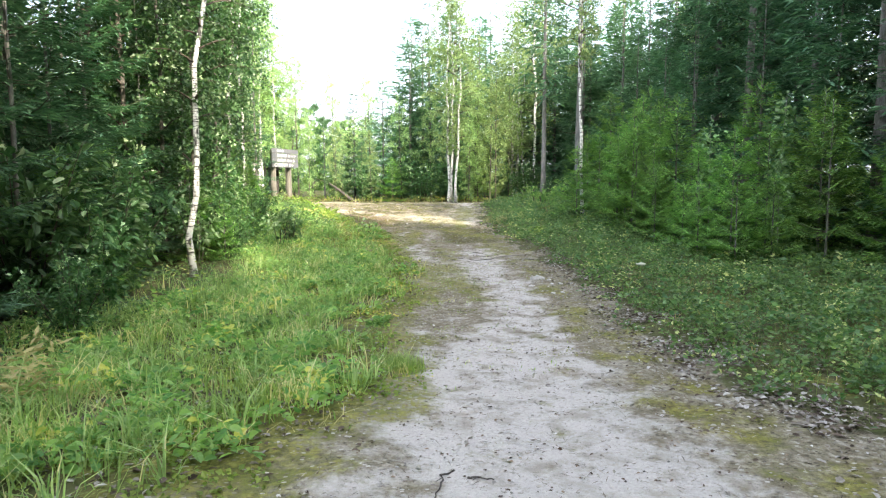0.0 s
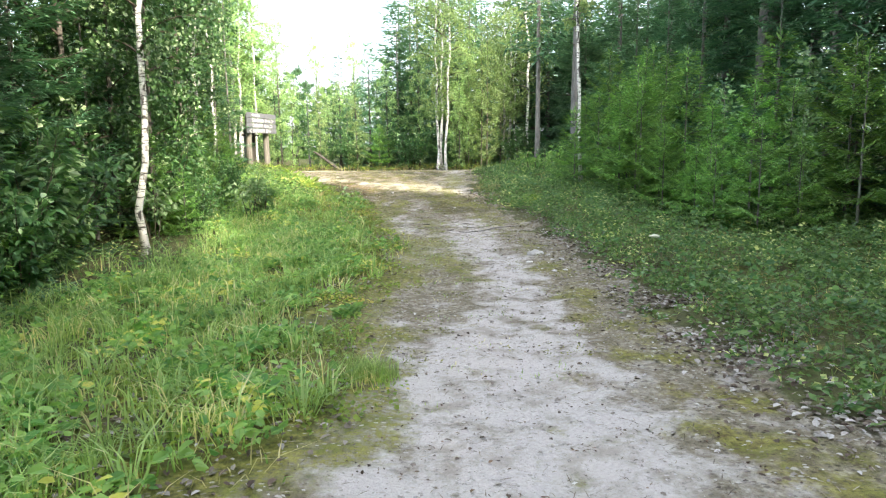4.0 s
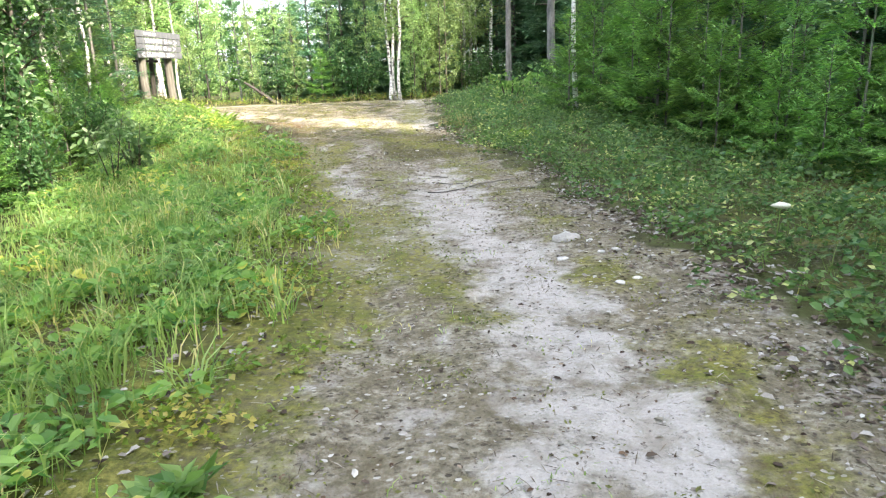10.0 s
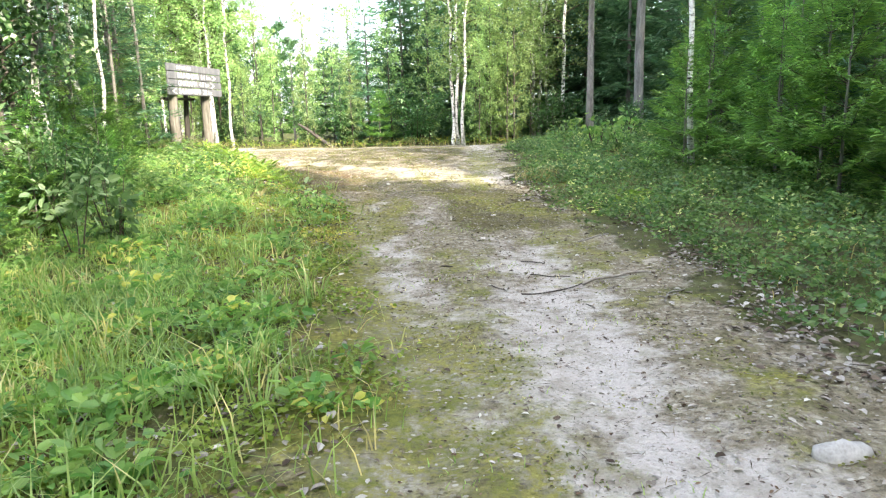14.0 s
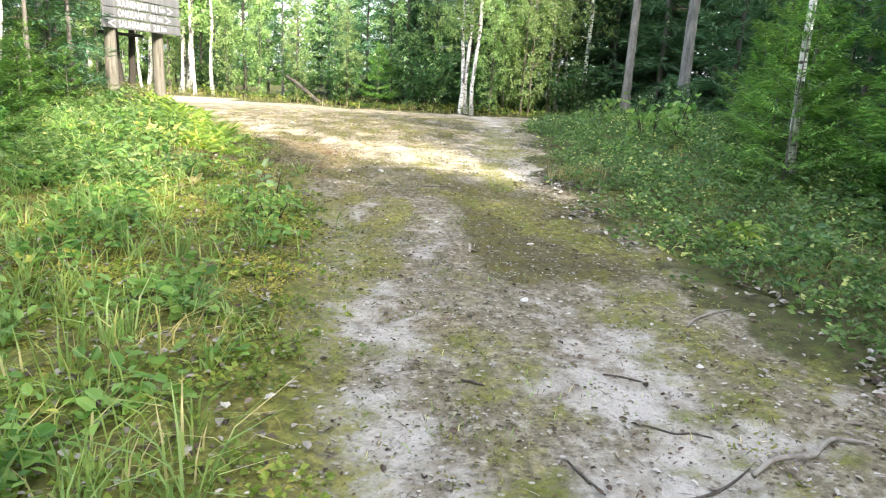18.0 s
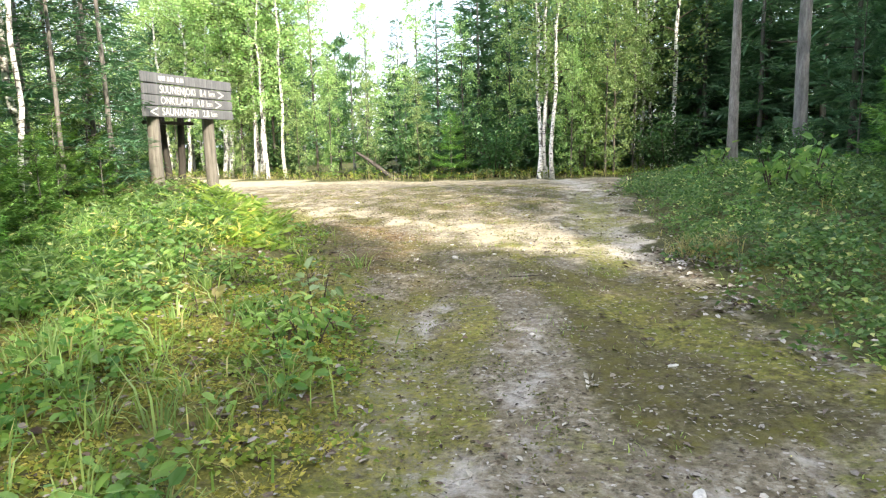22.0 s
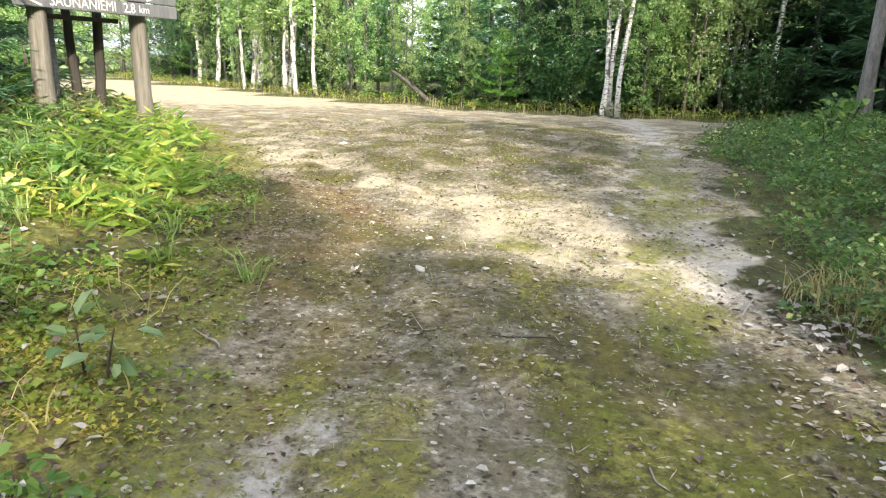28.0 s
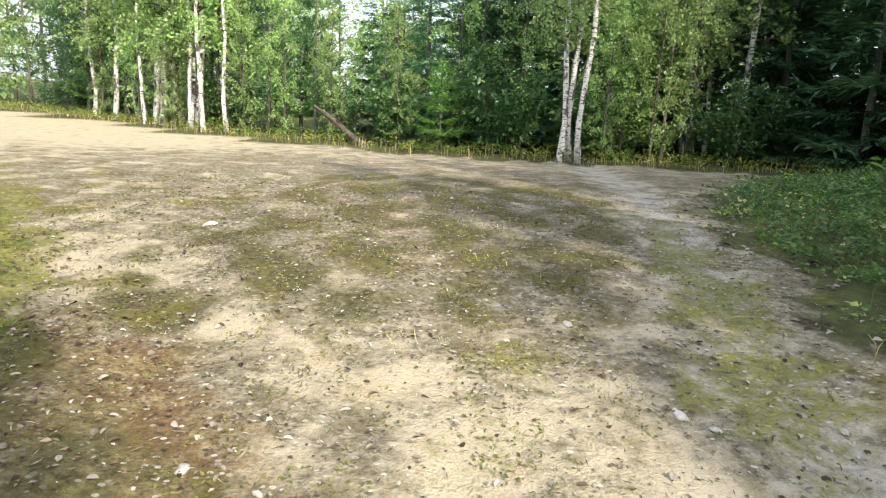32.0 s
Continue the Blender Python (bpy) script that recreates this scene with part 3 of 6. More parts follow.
    right_moss = smooth_step(0.1, 0.8, x - right_edge(y)) * smooth_step(5, 2.5, x - right_edge(y)) * (0.35 - 0.2 * smooth_step(12, 16, y)) * smooth_step(30, 26, y)
    brown = np.exp(-((x + 1.75) / 0.8) ** 2 - ((y - 20.9) / 1.1) ** 2)
    sand = np.clip(sand + 0.35 * strip - 0.4 * green_strip - 0.5 * brown - 0.35 * shaded_brown - 0.3 * ochre - 0.3 * film, 0, 1)
    moss = np.clip(-0.6 * brown + 0.62 * middle * (1 - trodden) + 0.75 * green_strip - 0.5 * strip + 0.7 * rim + 0.3 * ochre + 0.6 * yellow + spread - 0.3 * sun_band + left_moss + right_moss - 0.75 * film * (1 - 0.8 * yellow) + 0.15 * wave(x, y, 14, 1.4), 0, 1) * smooth_step(70, 40, np.abs(x) + np.abs(y - 20))
    needles = np.clip(0.9 * brown + smooth_step(18.6, 20.0, y) * smooth_step(36, 30, y) * (0.40 - 0.4 * np.exp(-((x - rut(y, 1)) / 0.35) ** 2)) - 0.5 * sun_band * (1 - brown) + 0.5 * ochre + 0.75 * shaded_brown + 0.25 * smooth_step(17.8, 19.0, y) * smooth_step(22.5, 21.5, y) * smooth_step(-0.9, -0.2, left_edge(y) - x) * smooth_step(2.2, 1.2, left_edge(y) - x) + 0.4 * np.exp(-((x - left_edge(y) - 0.55) / 0.4) ** 2) * smooth_step(14.5, 16.5, y) * smooth_step(26, 22, y) + 0.12 * wave(x, y, 15, 1.2), 0, 1)
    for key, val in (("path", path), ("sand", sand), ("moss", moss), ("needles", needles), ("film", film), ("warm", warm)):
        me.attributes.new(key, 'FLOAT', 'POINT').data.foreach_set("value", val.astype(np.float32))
    tagged(new("ground", me), "sandy forest track with moss, needle litter and mossy forest floor", "ground", kind="structure")


build_ground()


# ---- trees ----
def trunk_line(rng, height, sway, steps=14):
    z = np.linspace(0, height, steps)
    drift = np.cumsum(rng.normal(0, 1, (steps, 2)), 0) * sway
    drift -= drift[0]
    return np.column_stack([drift, z])


def on_line(line, z):
    return np.array([np.interp(z, line[:, 2], line[:, k]) for k in range(3)]).T


def birch_parts(seed, height, base, radius, per_twig=22, leaf=0.055, girth=0.0085, sides=8, fine=1.0, sway=0.012):
    rng = np.random.default_rng(seed)
    line = trunk_line(rng, height, sway * height / 5)
    f = line[:, 2] / height
    trunk = tube(line, girth * height * (1 - f) ** 0.75 + 0.006 + 0.35 * girth * height * np.exp(-f * 40), sides)
    limbs, cards = [], []
    count = int(4.4 * (height - base) * fine)
    for k in range(count):
        h = base + (height - base) * ((k + rng.uniform(0, 1)) / count) ** 0.95 * 0.98
        fr = (h - base) / (height - base)
        az = k * 2.399 + rng.normal(0, 0.35)
        reach = radius * (0.35 + 1.1 * fr) * rng.uniform(0.75, 1.15) if fr < 0.35 else radius * (1.12 * (1 - fr) ** 0.7 + 0.10) * rng.uniform(0.7, 1.1)
        rise = rng.uniform(0.5, 1.0)
        s = np.linspace(0, 1, 6)[:, None]
        out = np.array([math.cos(az), math.sin(az), rise])
        pts = on_line(line, np.array([h])) + out * reach * s + np.array([0, 0, -0.55 * reach]) * s ** 2.2
        limbs.append(tube(pts, np.linspace(0.0026 * height * (1 - 0.7 * fr) + 0.003, 0.003, 6), 3))
        twigs = max(4, int(9 * reach / radius))
        for q in range(twigs):
            u = 0.2 + 0.8 * (q + rng.uniform(0, 1)) / twigs
            start = np.array([np.interp(u, s[:, 0], pts[:, c]) for c in range(3)])
            way = unit(np.array([math.cos(az), math.sin(az), 0.1]) * 0.6 + rng.normal(0, 0.7, 3) + np.array([0, 0, -0.45]))
            long = rng.uniform(0.25, 0.6) * (0.5 + 0.35 * radius)
            t = rng.uniform(0, 1, per_twig)[:, None]
            pos = start + way * long * t + np.array([0, 0, -0.25 * long]) * t ** 2 + rng.normal(0, 0.045 + 0.02 * radius, (per_twig, 3))
            al = rng.normal(0, 1, (per_twig, 3)) + np.array([0, 0, -0.7])
            cards.append((pos, al, rng.normal(0, 1, (per_twig, 3)) + np.array([0, 0, 0.8]), leaf * rng.uniform(0.7, 1.25, per_twig)))
            if q % 3 == 0:
                limbs.append(tube(np.stack([start, start + way * long * 0.5, start + way * long + np.array([0, 0, -0.25 * long])]), [0.004, 0.003, 0.002], 3))
    pos, al, fa, ln = (np.concatenate(c) for c in zip(*cards))
    return trunk, merged(limbs), leaf_cards(pos, al, fa, ln, ln * 0.82)


def spruce_parts(seed, height, radius, base=0.1, gap=0.22, step=0.085, sprig=0.12, per_whorl=6, girth=0.010, droop=0.30, wide=0.36, crowd=1.5, limb_every=1, flat=0.26, jitter=0.45, sag=0.45):
    rng = np.random.default_rng(seed)
    line = trunk_line(rng, height, 0.004 * height / 5)
    f = line[:, 2] / height
    trunk = tube(line, girth * height * (1 - f) ** 0.9 + 0.005 + 0.3 * girth * height * np.exp(-f * 40), 8)
    limbs, cards = [], []
    z = base
    while z < height - 0.1:
        fr = z / height
        for k in range(per_whorl):
            if rng.uniform() < 0.12:
                continue
            h = z + rng.uniform(-jitter, jitter) * gap
            az = rng.uniform(0, 2 * np.pi) if k % 2 else 2 * np.pi * k / per_whorl + rng.normal(0, 0.3)
            reach = (radius * (1 - fr) ** 0.85 * rng.uniform(0.72, 1.12) + 0.06) * (0.6 + 0.4 * min(1, fr * 6 + 0.4))
            lift = -droop + 0.85 * fr + rng.normal(0, 0.06)
            out = np.array([math.cos(az), math.sin(az), 0.0])
            s = np.linspace(0, 1, 4)[:, None]
            pts = on_line(line, np.array([max(h, 0.05)])) + out * reach * s + np.array([0, 0, reach]) * (lift * s + 0.22 * s ** 2.5)
            if k % limb_every == 0:
                limbs.append(tube(pts, np.linspace(0.004 + 0.006 * reach, 0.002, 4), 3))
            n = max(3, int(reach / step))
            cross = np.array([-out[1], out[0], 0.0])
            for q in range(n):
                u = 0.12 + 0.88 * (q + rng.uniform(0, 0.8)) / n
                start = np.array([np.interp(u, s[:, 0], pts[:, c]) for c in range(3)])
                for sg in (-1, 1):
                    long = (0.42 * reach * (1 - u) ** 0.8 + 0.09) * rng.uniform(0.6, 1.15)
                    way = unit(out * 0.75 + sg * cross * rng.uniform(0.6, 1.1) + np.array([0, 0, rng.uniform(-sag, 0.05)]))
                    m = max(1, int(long / sprig * crowd + 0.5))
                    t = (np.arange(m) + rng.uniform(0, 0.7, m))[:, None] / m
                    pos = start + way * long * t + np.array([0, 0, -0.12 * long]) * t ** 2
                    al = way + rng.normal(0, 0.22, (m, 3))
                    cards.append((pos, al, rng.normal(0, flat, (m, 3)) + np.array([0, 0, 1.0]), sprig * rng.uniform(0.8, 1.5, m)))
        z += gap * rng.uniform(0.8, 1.2) * (0.75 + 0.5 * (1 - fr))
    tip = line[-1] + rng.normal(0, 0.02, (14, 3))
    tip[:, 2] -= rng.uniform(0, 0.4, 14)
    cards.append((tip, rng.normal(0, 0.5, (14, 3)) + np.array([0, 0, 0.9]), rng.normal(0, 1, (14, 3)), np.full(14, 0.16)))
    pos, al, fa, ln = (np.concatenate(c) for c in zip(*cards))
    return trunk, merged(limbs), leaf_cards(pos, al, fa, ln, ln * wide, 0.3)


def pine_parts(seed, height, base, radius, girth=0.0105, tufts=16, needle=0.11, dead=6):
    rng = np.random.default_rng(seed)
    line = trunk_line(rng, height, 0.006 * height / 5)
    f = line[:, 2] / height
    trunk = tube(line, girth * height * (1 - f) ** 0.7 + 0.008 + 0.3 * girth * height * np.exp(-f * 35), 12)
    limbs, cards = [], []
    count = int(4.5 * (height - base))
    for k in range(count + dead):
        bare = k >= count
        h = rng.uniform(0.25 * base, base) if bare else base + (height - base) * (k + rng.uniform(0, 1)) / count * 0.97
        fr = max(0, (h - base) / (height - base))
        az = k * 2.399 + rng.normal(0, 0.4)
        reach = radius * (0.45 if bare else (1 - fr) ** 0.6 + 0.15) * rng.uniform(0.6, 1.1)
        s = np.linspace(0, 1, 6)[:, None]
        out = np.array([math.cos(az), math.sin(az), rng.uniform(-0.25, 0.1) if bare else rng.uniform(0.0, 0.5)])
        pts = on_line(line, np.array([h])) + out * reach * s + np.array([0, 0, 0.15 * reach]) * s ** 2 + np.cumsum(rng.normal(0, 0.02 * reach, (6, 3)), 0) * s
        limbs.append(tube(pts, np.linspace(0.012 + 0.008 * reach, 0.004, 6), 5))
        if bare:
            continue
        for q in range(tufts):
            u = rng.uniform(0.3, 1.0)
            start = np.array([np.interp(u, s[:, 0], pts[:, c]) for c in range(3)]) + rng.normal(0, 0.16 * reach + 0.05, 3) * np.array([1, 1, 0.5])
            m = 16
            al = rng.normal(0, 1, (m, 3)) + out * 0.5 + np.array([0, 0, 0.5])
            cards.append((start + unit(al) * 0.02 + rng.normal(0, 0.04, (m, 3)), al, rng.normal(0, 1, (m, 3)), needle * rng.uniform(0.7, 1.3, m)))
    pos, al, fa, ln = (np.concatenate(c) for c in zip(*cards))
    return trunk, merged(limbs), leaf_cards(pos, al, fa, ln, ln * 0.20, 0.1)


def bush_parts(seed, height, spread, stems=7, leaf=0.075, leaves=90, aspect=0.62, first=0.18, reach=0.0):
    rng = np.random.default_rng(seed)
    limbs, cards = [], []
    for k in range(stems):
        az = k * 2.399 + rng.normal(0, 0.3)
        lean = spread * rng.uniform(0.25, 1.0)
        s = np.linspace(0, 1, 7)[:, None]
        top = height * rng.uniform(0.6, 1.05)
        pts = np.array([math.cos(az) * 0.06, math.sin(az) * 0.06, 0]) + np.array([math.cos(az) * lean, math.sin(az) * lean, 0]) * s ** 1.3 + np.array([0, 0, top]) * s
        limbs.append(tube(pts, np.linspace(0.008 + 0.003 * height, 0.003, 7), 5))
        n = leaves
        u = rng.uniform(first, 1.0, n)
        start = np.column_stack([np.interp(u, s[:, 0], pts[:, c]) for c in range(3)])
        way = unit(rng.normal(0, 1, (n, 3)) + np.array([0, 0, 0.25]))
        off = rng.uniform(0.03, 0.16 + 0.14 * spread + reach, n)[:, None] * (1.15 - 0.5 * u[:, None])
        cards.append((start + way * off, way + np.array([0, 0, -0.35]), rng.normal(0, 0.6, (n, 3)) + np.array([0, 0, 1.0]), leaf * rng.uniform(0.65, 1.3, n)))
        for q in range(0, n, 14):
            limbs.append(tube(np.stack([start[q], start[q] + way[q] * off[q] * 0.6, start[q] + way[q] * off[q]]), [0.003, 0.0025, 0.0015], 3))
    pos, al, fa, ln = (np.concatenate(c) for c in zip(*cards))
    return merged(limbs), round_leaves(pos, al, fa, ln, ln * aspect)


def tree(name, parts, bark, leaf_mat, label, category, group, limb_mat=None):
    """A tree built once: trunk, branches and crown."""
    ob = thing(name, label, category, group)
    trunk, limbs, crown = parts
    wood = quad_mesh("trunk", *merged([trunk, limbs]), bark, True)
    wood.materials.append(limb_mat or TWIG_BARK)
    which = np.zeros(len(trunk[1]) + len(limbs[1]), np.int32)
    which[len(trunk[1]):] = 1
    wood.polygons.foreach_set("material_index", which)
    part("trunk", wood, ob)
    part("crown", quad_mesh("crown", *crown, leaf_mat), ob)
    return ob


def bush(name, parts, leaf_mat, label, category, group, bark=None):
    ob = thing(name, label, category, group)
    part("stem", quad_mesh("stem", *parts[0], bark or TWIG_BARK, True), ob)
    part("foliage", quad_mesh("foliage", *parts[1], leaf_mat), ob)
    return ob


class Planter:
    """Sets out the first tree of a kind and copies of it."""

    def __init__(self, ob):
        self.ob, self.used = ob, False

    def put(self, x, y, turn=0.0, size=1.0, wide=1.0, tilt=0.0, sink=0.03, label=""):
        m = pose(x, y, float(ground_z(x, y)) - sink, tilt, 0, turn) @ Matrix.Diagonal((size * wide, size * wide, size, 1))
        if self.used:
            made = copy_thing(self.ob, m @ Matrix.Diagonal((1 / self.ob.scale.x, 1 / self.ob.scale.y, 1 / self.ob.scale.z, 1)))
        else:
            self.used, made = True, self.ob
            made.matrix_basis = m
        if label:
            made["label"] = label
        return made


# ---- kinds of trees ----
G_BIRCH, G_SPRUCE, G_PINE = "birches of the forest", "spruces of the forest", "pines of the forest"
tall_birch = Planter(tree("birch_tree", birch_parts(21, 12.0, 2.6, 1.7, 20, 0.092, 0.0050, sway=0.02), BIRCH_BARK, LIT_BIRCH_LEAF, "tall slender birch with white bark and airy green crown", "tree", G_BIRCH))
slim_birch = Planter(tree("birch_tree", birch_parts(22, 9.0, 2.4, 1.3, 26, 0.07, 0.0046, sway=0.034), BIRCH_BARK, SHADED_BIRCH_LEAF, "thin young birch with pale bark and small green leaves", "tree", G_BIRCH))
full_birch = Planter(tree("birch_tree", birch_parts(23, 8.5, 0.7, 1.7, 28, 0.092, 0.005), GREY_BARK, SHADED_BIRCH_LEAF, "bushy young birch leafy down to the ground", "tree", G_BIRCH))
wide_birch = Planter(tree("birch_tree", birch_parts(24, 10.5, 1.5, 1.9, 26, 0.098, 0.006), GREY_BARK, SHADED_BIRCH_LEAF, "leafy birch with drooping twigs and grey trunk", "tree", G_BIRCH))
big_spruce = Planter(tree("spruce_tree", spruce_parts(31, 13.0, 2.3, 0.6, 0.52, 0.12, 0.26, wide=0.18, crowd=1.7, limb_every=2, flat=0.14, jitter=0.2, sag=0.25), SPRUCE_BARK, NEEDLE, "tall dark green spruce with drooping branches", "tree", G_SPRUCE))
mid_spruce = Planter(tree("spruce_tree", spruce_parts(32, 7.0, 1.5, 0.2, 0.44, 0.055, 0.15, 7, 0.0048, wide=0.20, crowd=1.9, flat=0.12, jitter=0.16, sag=0.2), SPRUCE_BARK, NEEDLE, "dense green spruce with branches to the ground", "tree", G_SPRUCE))
mid_spruce_b = Planter(tree("spruce_tree", spruce_parts(33, 8.0, 1.45, 0.6, 0.50, 0.058, 0.16, 7, 0.0048, wide=0.20, crowd=1.9, flat=0.12, jitter=0.16, sag=0.2), SPRUCE_BARK, NEEDLE, "slender dark spruce with layered branches", "tree", G_SPRUCE))
small_spruce = Planter(tree("spruce_tree", spruce_parts(34, 2.6, 1.0, 0.12, 0.30, 0.040, 0.11, 7, 0.007, 0.05, 0.23, 2.2, flat=0.10, jitter=0.14, sag=0.12), SPRUCE_BARK, YOUNG_NEEDLE, "small young spruce with light green twig tips", "tree", G_SPRUCE))
small_spruce_b = Planter(tree("spruce_tree", spruce_parts(35, 3.4, 1.2, 0.12, 0.36, 0.044, 0.12, 7, 0.007, 0.08, 0.23, 2.2, flat=0.10, jitter=0.14, sag=0.12), SPRUCE_BARK, YOUNG_NEEDLE, "young spruce of the undergrowth with flat fans of twigs", "tree", G_SPRUCE))
bare_spruce = Planter(tree("spruce_tree", spruce_parts(36, 15.0, 2.0, 4.2, 0.46, 0.17, 0.42, 6, 0.0085, wide=0.18), SPRUCE_BARK, NEEDLE, "old spruce with a straight grey bare trunk", "tree", G_SPRUCE))
tall_pine = Planter(tree("pine_tree", pine_parts(41, 15.0, 6.0, 2.4), PINE_BARK, PINE_NEEDLE, "tall pine with a straight grey-brown trunk", "tree", G_PINE))
young_pine = Planter(tree("pine_tree", pine_parts(42, 6.0, 0.7, 1.5, 0.010, 9, 0.21, 0), PINE_BARK, PINE_NEEDLE, "young pine with tufted blue-green needles", "tree", G_PINE))
far_birch = Planter(tree("birch_tree", birch_parts(25, 9.5, 0.6, 1.9, 24, 0.105, 0.0055, 6, 0.9), GREY_BARK, LIT_BIRCH_LEAF, "leafy sunlit birch beyond the crossing road", "tree", G_BIRCH))
far_spruce = Planter(tree("spruce_tree", spruce_parts(37, 8.0, 1.7, 0.3, 0.40, 0.105, 0.26, 7, wide=0.26, crowd=2.0, limb_every=3, flat=0.18, jitter=0.2, sag=0.25), SPRUCE_BARK, HAZED_NEEDLE, "green spruce beyond the crossing road", "tree", G_SPRUCE))
thin_spruce = Planter(tree("spruce_tree", spruce_parts(38, 8.0, 1.05, 0.5, 0.40, 0.07, 0.15, 5, 0.0052, wide=0.17, crowd=1.6, flat=0.14, jitter=0.25, sag=0.25), SPRUCE_BARK, NEEDLE, "thin spruce with sparse lower branches behind the sign", "tree", G_SPRUCE))
rowan = Planter(bush("rowan_bush", bush_parts(51, 2.4, 1.0, 10, 0.135, 120, 0.55), BUSH_LEAF, "leafy rowan bush with pale leaf undersides", "bush", "bushes at the forest edge"))
pale_sapling = Planter(bush("pale_sapling", bush_parts(54, 1.5, 0.35, 3, 0.12, 46, 0.6, 0.55, 0.14), PALE_FOLIAGE, "small sapling with whitish green leaves at the forest edge", "sapling", "saplings at the forest edge"))
willow = Planter(bush("willow_bush", bush_parts(52, 1.6, 0.9, 11, 0.085, 150, 0.55), BUSH_LEAF, "low green willow bush at the forest edge", "bush", "bushes at the forest edge"))
sapling = Planter(bush("aspen_sapling", bush_parts(53, 3.9, 0.12, 1, 0.11, 230, 0.85, 0.40, 0.34), SAPLING_LEAF, "thin upright sapling with light green round leaves", "sapling", "saplings at the forest edge", PALE_STICK))

rng = np.random.default_rng(7)
SUN_WAY = (0.54, -0.84)


def allowed(x, y):
    """The height a tree may have here without closing a gap through which the sun reaches the way."""
    height = 99.0
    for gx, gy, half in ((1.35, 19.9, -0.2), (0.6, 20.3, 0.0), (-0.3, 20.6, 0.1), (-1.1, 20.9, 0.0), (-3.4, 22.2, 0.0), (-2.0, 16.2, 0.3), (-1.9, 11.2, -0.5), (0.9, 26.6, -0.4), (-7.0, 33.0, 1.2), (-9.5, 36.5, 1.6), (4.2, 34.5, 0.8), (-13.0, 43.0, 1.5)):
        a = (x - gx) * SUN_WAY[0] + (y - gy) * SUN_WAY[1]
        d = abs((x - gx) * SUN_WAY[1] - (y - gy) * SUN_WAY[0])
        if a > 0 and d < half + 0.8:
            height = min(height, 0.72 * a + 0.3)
    return height


def in_gap(x, y, tall):
    return tall > allowed(x, y)


turn = lambda: float(rng.uniform(0, 360))

# standing trees along the left verge
slim_birch.put(-3.9, 11.3, 40, 1.0, 1.15, tilt=2, label="thin white birch leaning at the edge of the grass")
slim_birch.put(-4.9, 17.4, 300, 1.1)
slim_birch.put(-6.2, 21.0, 260, 1.1)
slim_birch.put(-5.35, 19.7, 120, 1.0, 0.7, 1.0, label="thin pale birch stem beside the sign")
slim_birch.put(-7.0, 19.6, 300, 1.2)
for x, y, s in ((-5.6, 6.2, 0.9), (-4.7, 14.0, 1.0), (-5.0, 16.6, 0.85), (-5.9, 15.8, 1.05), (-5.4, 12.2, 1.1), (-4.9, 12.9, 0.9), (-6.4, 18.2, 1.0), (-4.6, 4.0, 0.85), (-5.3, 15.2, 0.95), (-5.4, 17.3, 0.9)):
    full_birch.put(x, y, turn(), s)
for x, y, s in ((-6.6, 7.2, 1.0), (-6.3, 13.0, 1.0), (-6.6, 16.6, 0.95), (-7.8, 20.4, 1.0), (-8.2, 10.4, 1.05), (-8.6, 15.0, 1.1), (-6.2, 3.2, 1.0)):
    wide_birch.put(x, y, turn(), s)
for x, y, s in ((-4.9, 6.4, 0.95), (-5.0, 8.4, 1.0), (-5.2, 9.6, 0.9), (-5.4, 11.0, 1.0), (-4.8, 4.2, 1.0), (-5.5, 10.6, 0.8), (-5.2, 12.6, 0.7), (-5.9, 14.6, 0.9), (-6.3, 8.8, 1.0), (-5.6, 5.0, 0.9), (-7.2, 12.0, 1.1), (-7.4, 17.6, 1.0), (-6.5, 20.8, 0.85), (-8.4, 18.4, 1.0), (-5.1, 7.4, 0.6)):
    (mid_spruce if s > 0.85 else mid_spruce_b).put(x, y, turn(), s)
for x, y, s in ((-3.85, 12.9, 0.42), (-3.75, 14.0, 0.38), (-4.0, 15.2, 0.45), (-4.3, 16.5, 0.42), (-4.5, 18.0, 0.38), (-4.9, 19.4, 0.42), (-5.3, 20.3, 0.45), (-5.0, 20.7, 0.32), (-5.9, 21.2, 0.5), (-5.6, 19.0, 0.5), (-6.4, 22.2, 0.5), (-4.7, 10.0, 0.8), (-4.5, 13.0, 0.7), (-4.7, 15.2, 0.75), (-4.9, 18.6, 0.6), (-4.4, 8.2, 0.75), (-5.6, 19.4, 0.8), (-4.6, 16.4, 0.55), (-5.9, 21.9, 0.7)):
    small_spruce.put(x, y, turn(), s)
for x, y in ((-5.52, 20.75), (-5.36, 21.6), (-6.1, 22.4), (-6.6, 23.1), (-7.4, 22.0), (-7.0, 24.3), (-8.0, 23.6), (-8.8, 21.5)):
    thin_spruce.put(x, y, turn(), float(rng.uniform(0.8, 1.05)), 0.9)
for x, y, s in ((-4.5, 7.6, 1.0), (-4.3, 9.2, 0.9), (-4.0, 8.3, 0.7), (-4.4, 14.3, 0.8), (-4.5, 5.6, 1.05), (-4.9, 11.0, 0.9)):
    rowan.put(x, y, turn(), s)
for x, y, s in ((-4.2, 8.9, 0.6), (-3.9, 13.6, 0.7), (-4.0, 15.6, 0.7), (-4.3, 17.2, 0.55), (-3.5, 6.6, 0.6)):
    willow.put(x, y, turn(), s)

for x, y, s in ((-3.05, 14.1, 0.72), (-4.2, 12.4, 0.9), (-4.6, 16.2, 1.0)):
    pale_sapling.put(x, y, turn(), s)

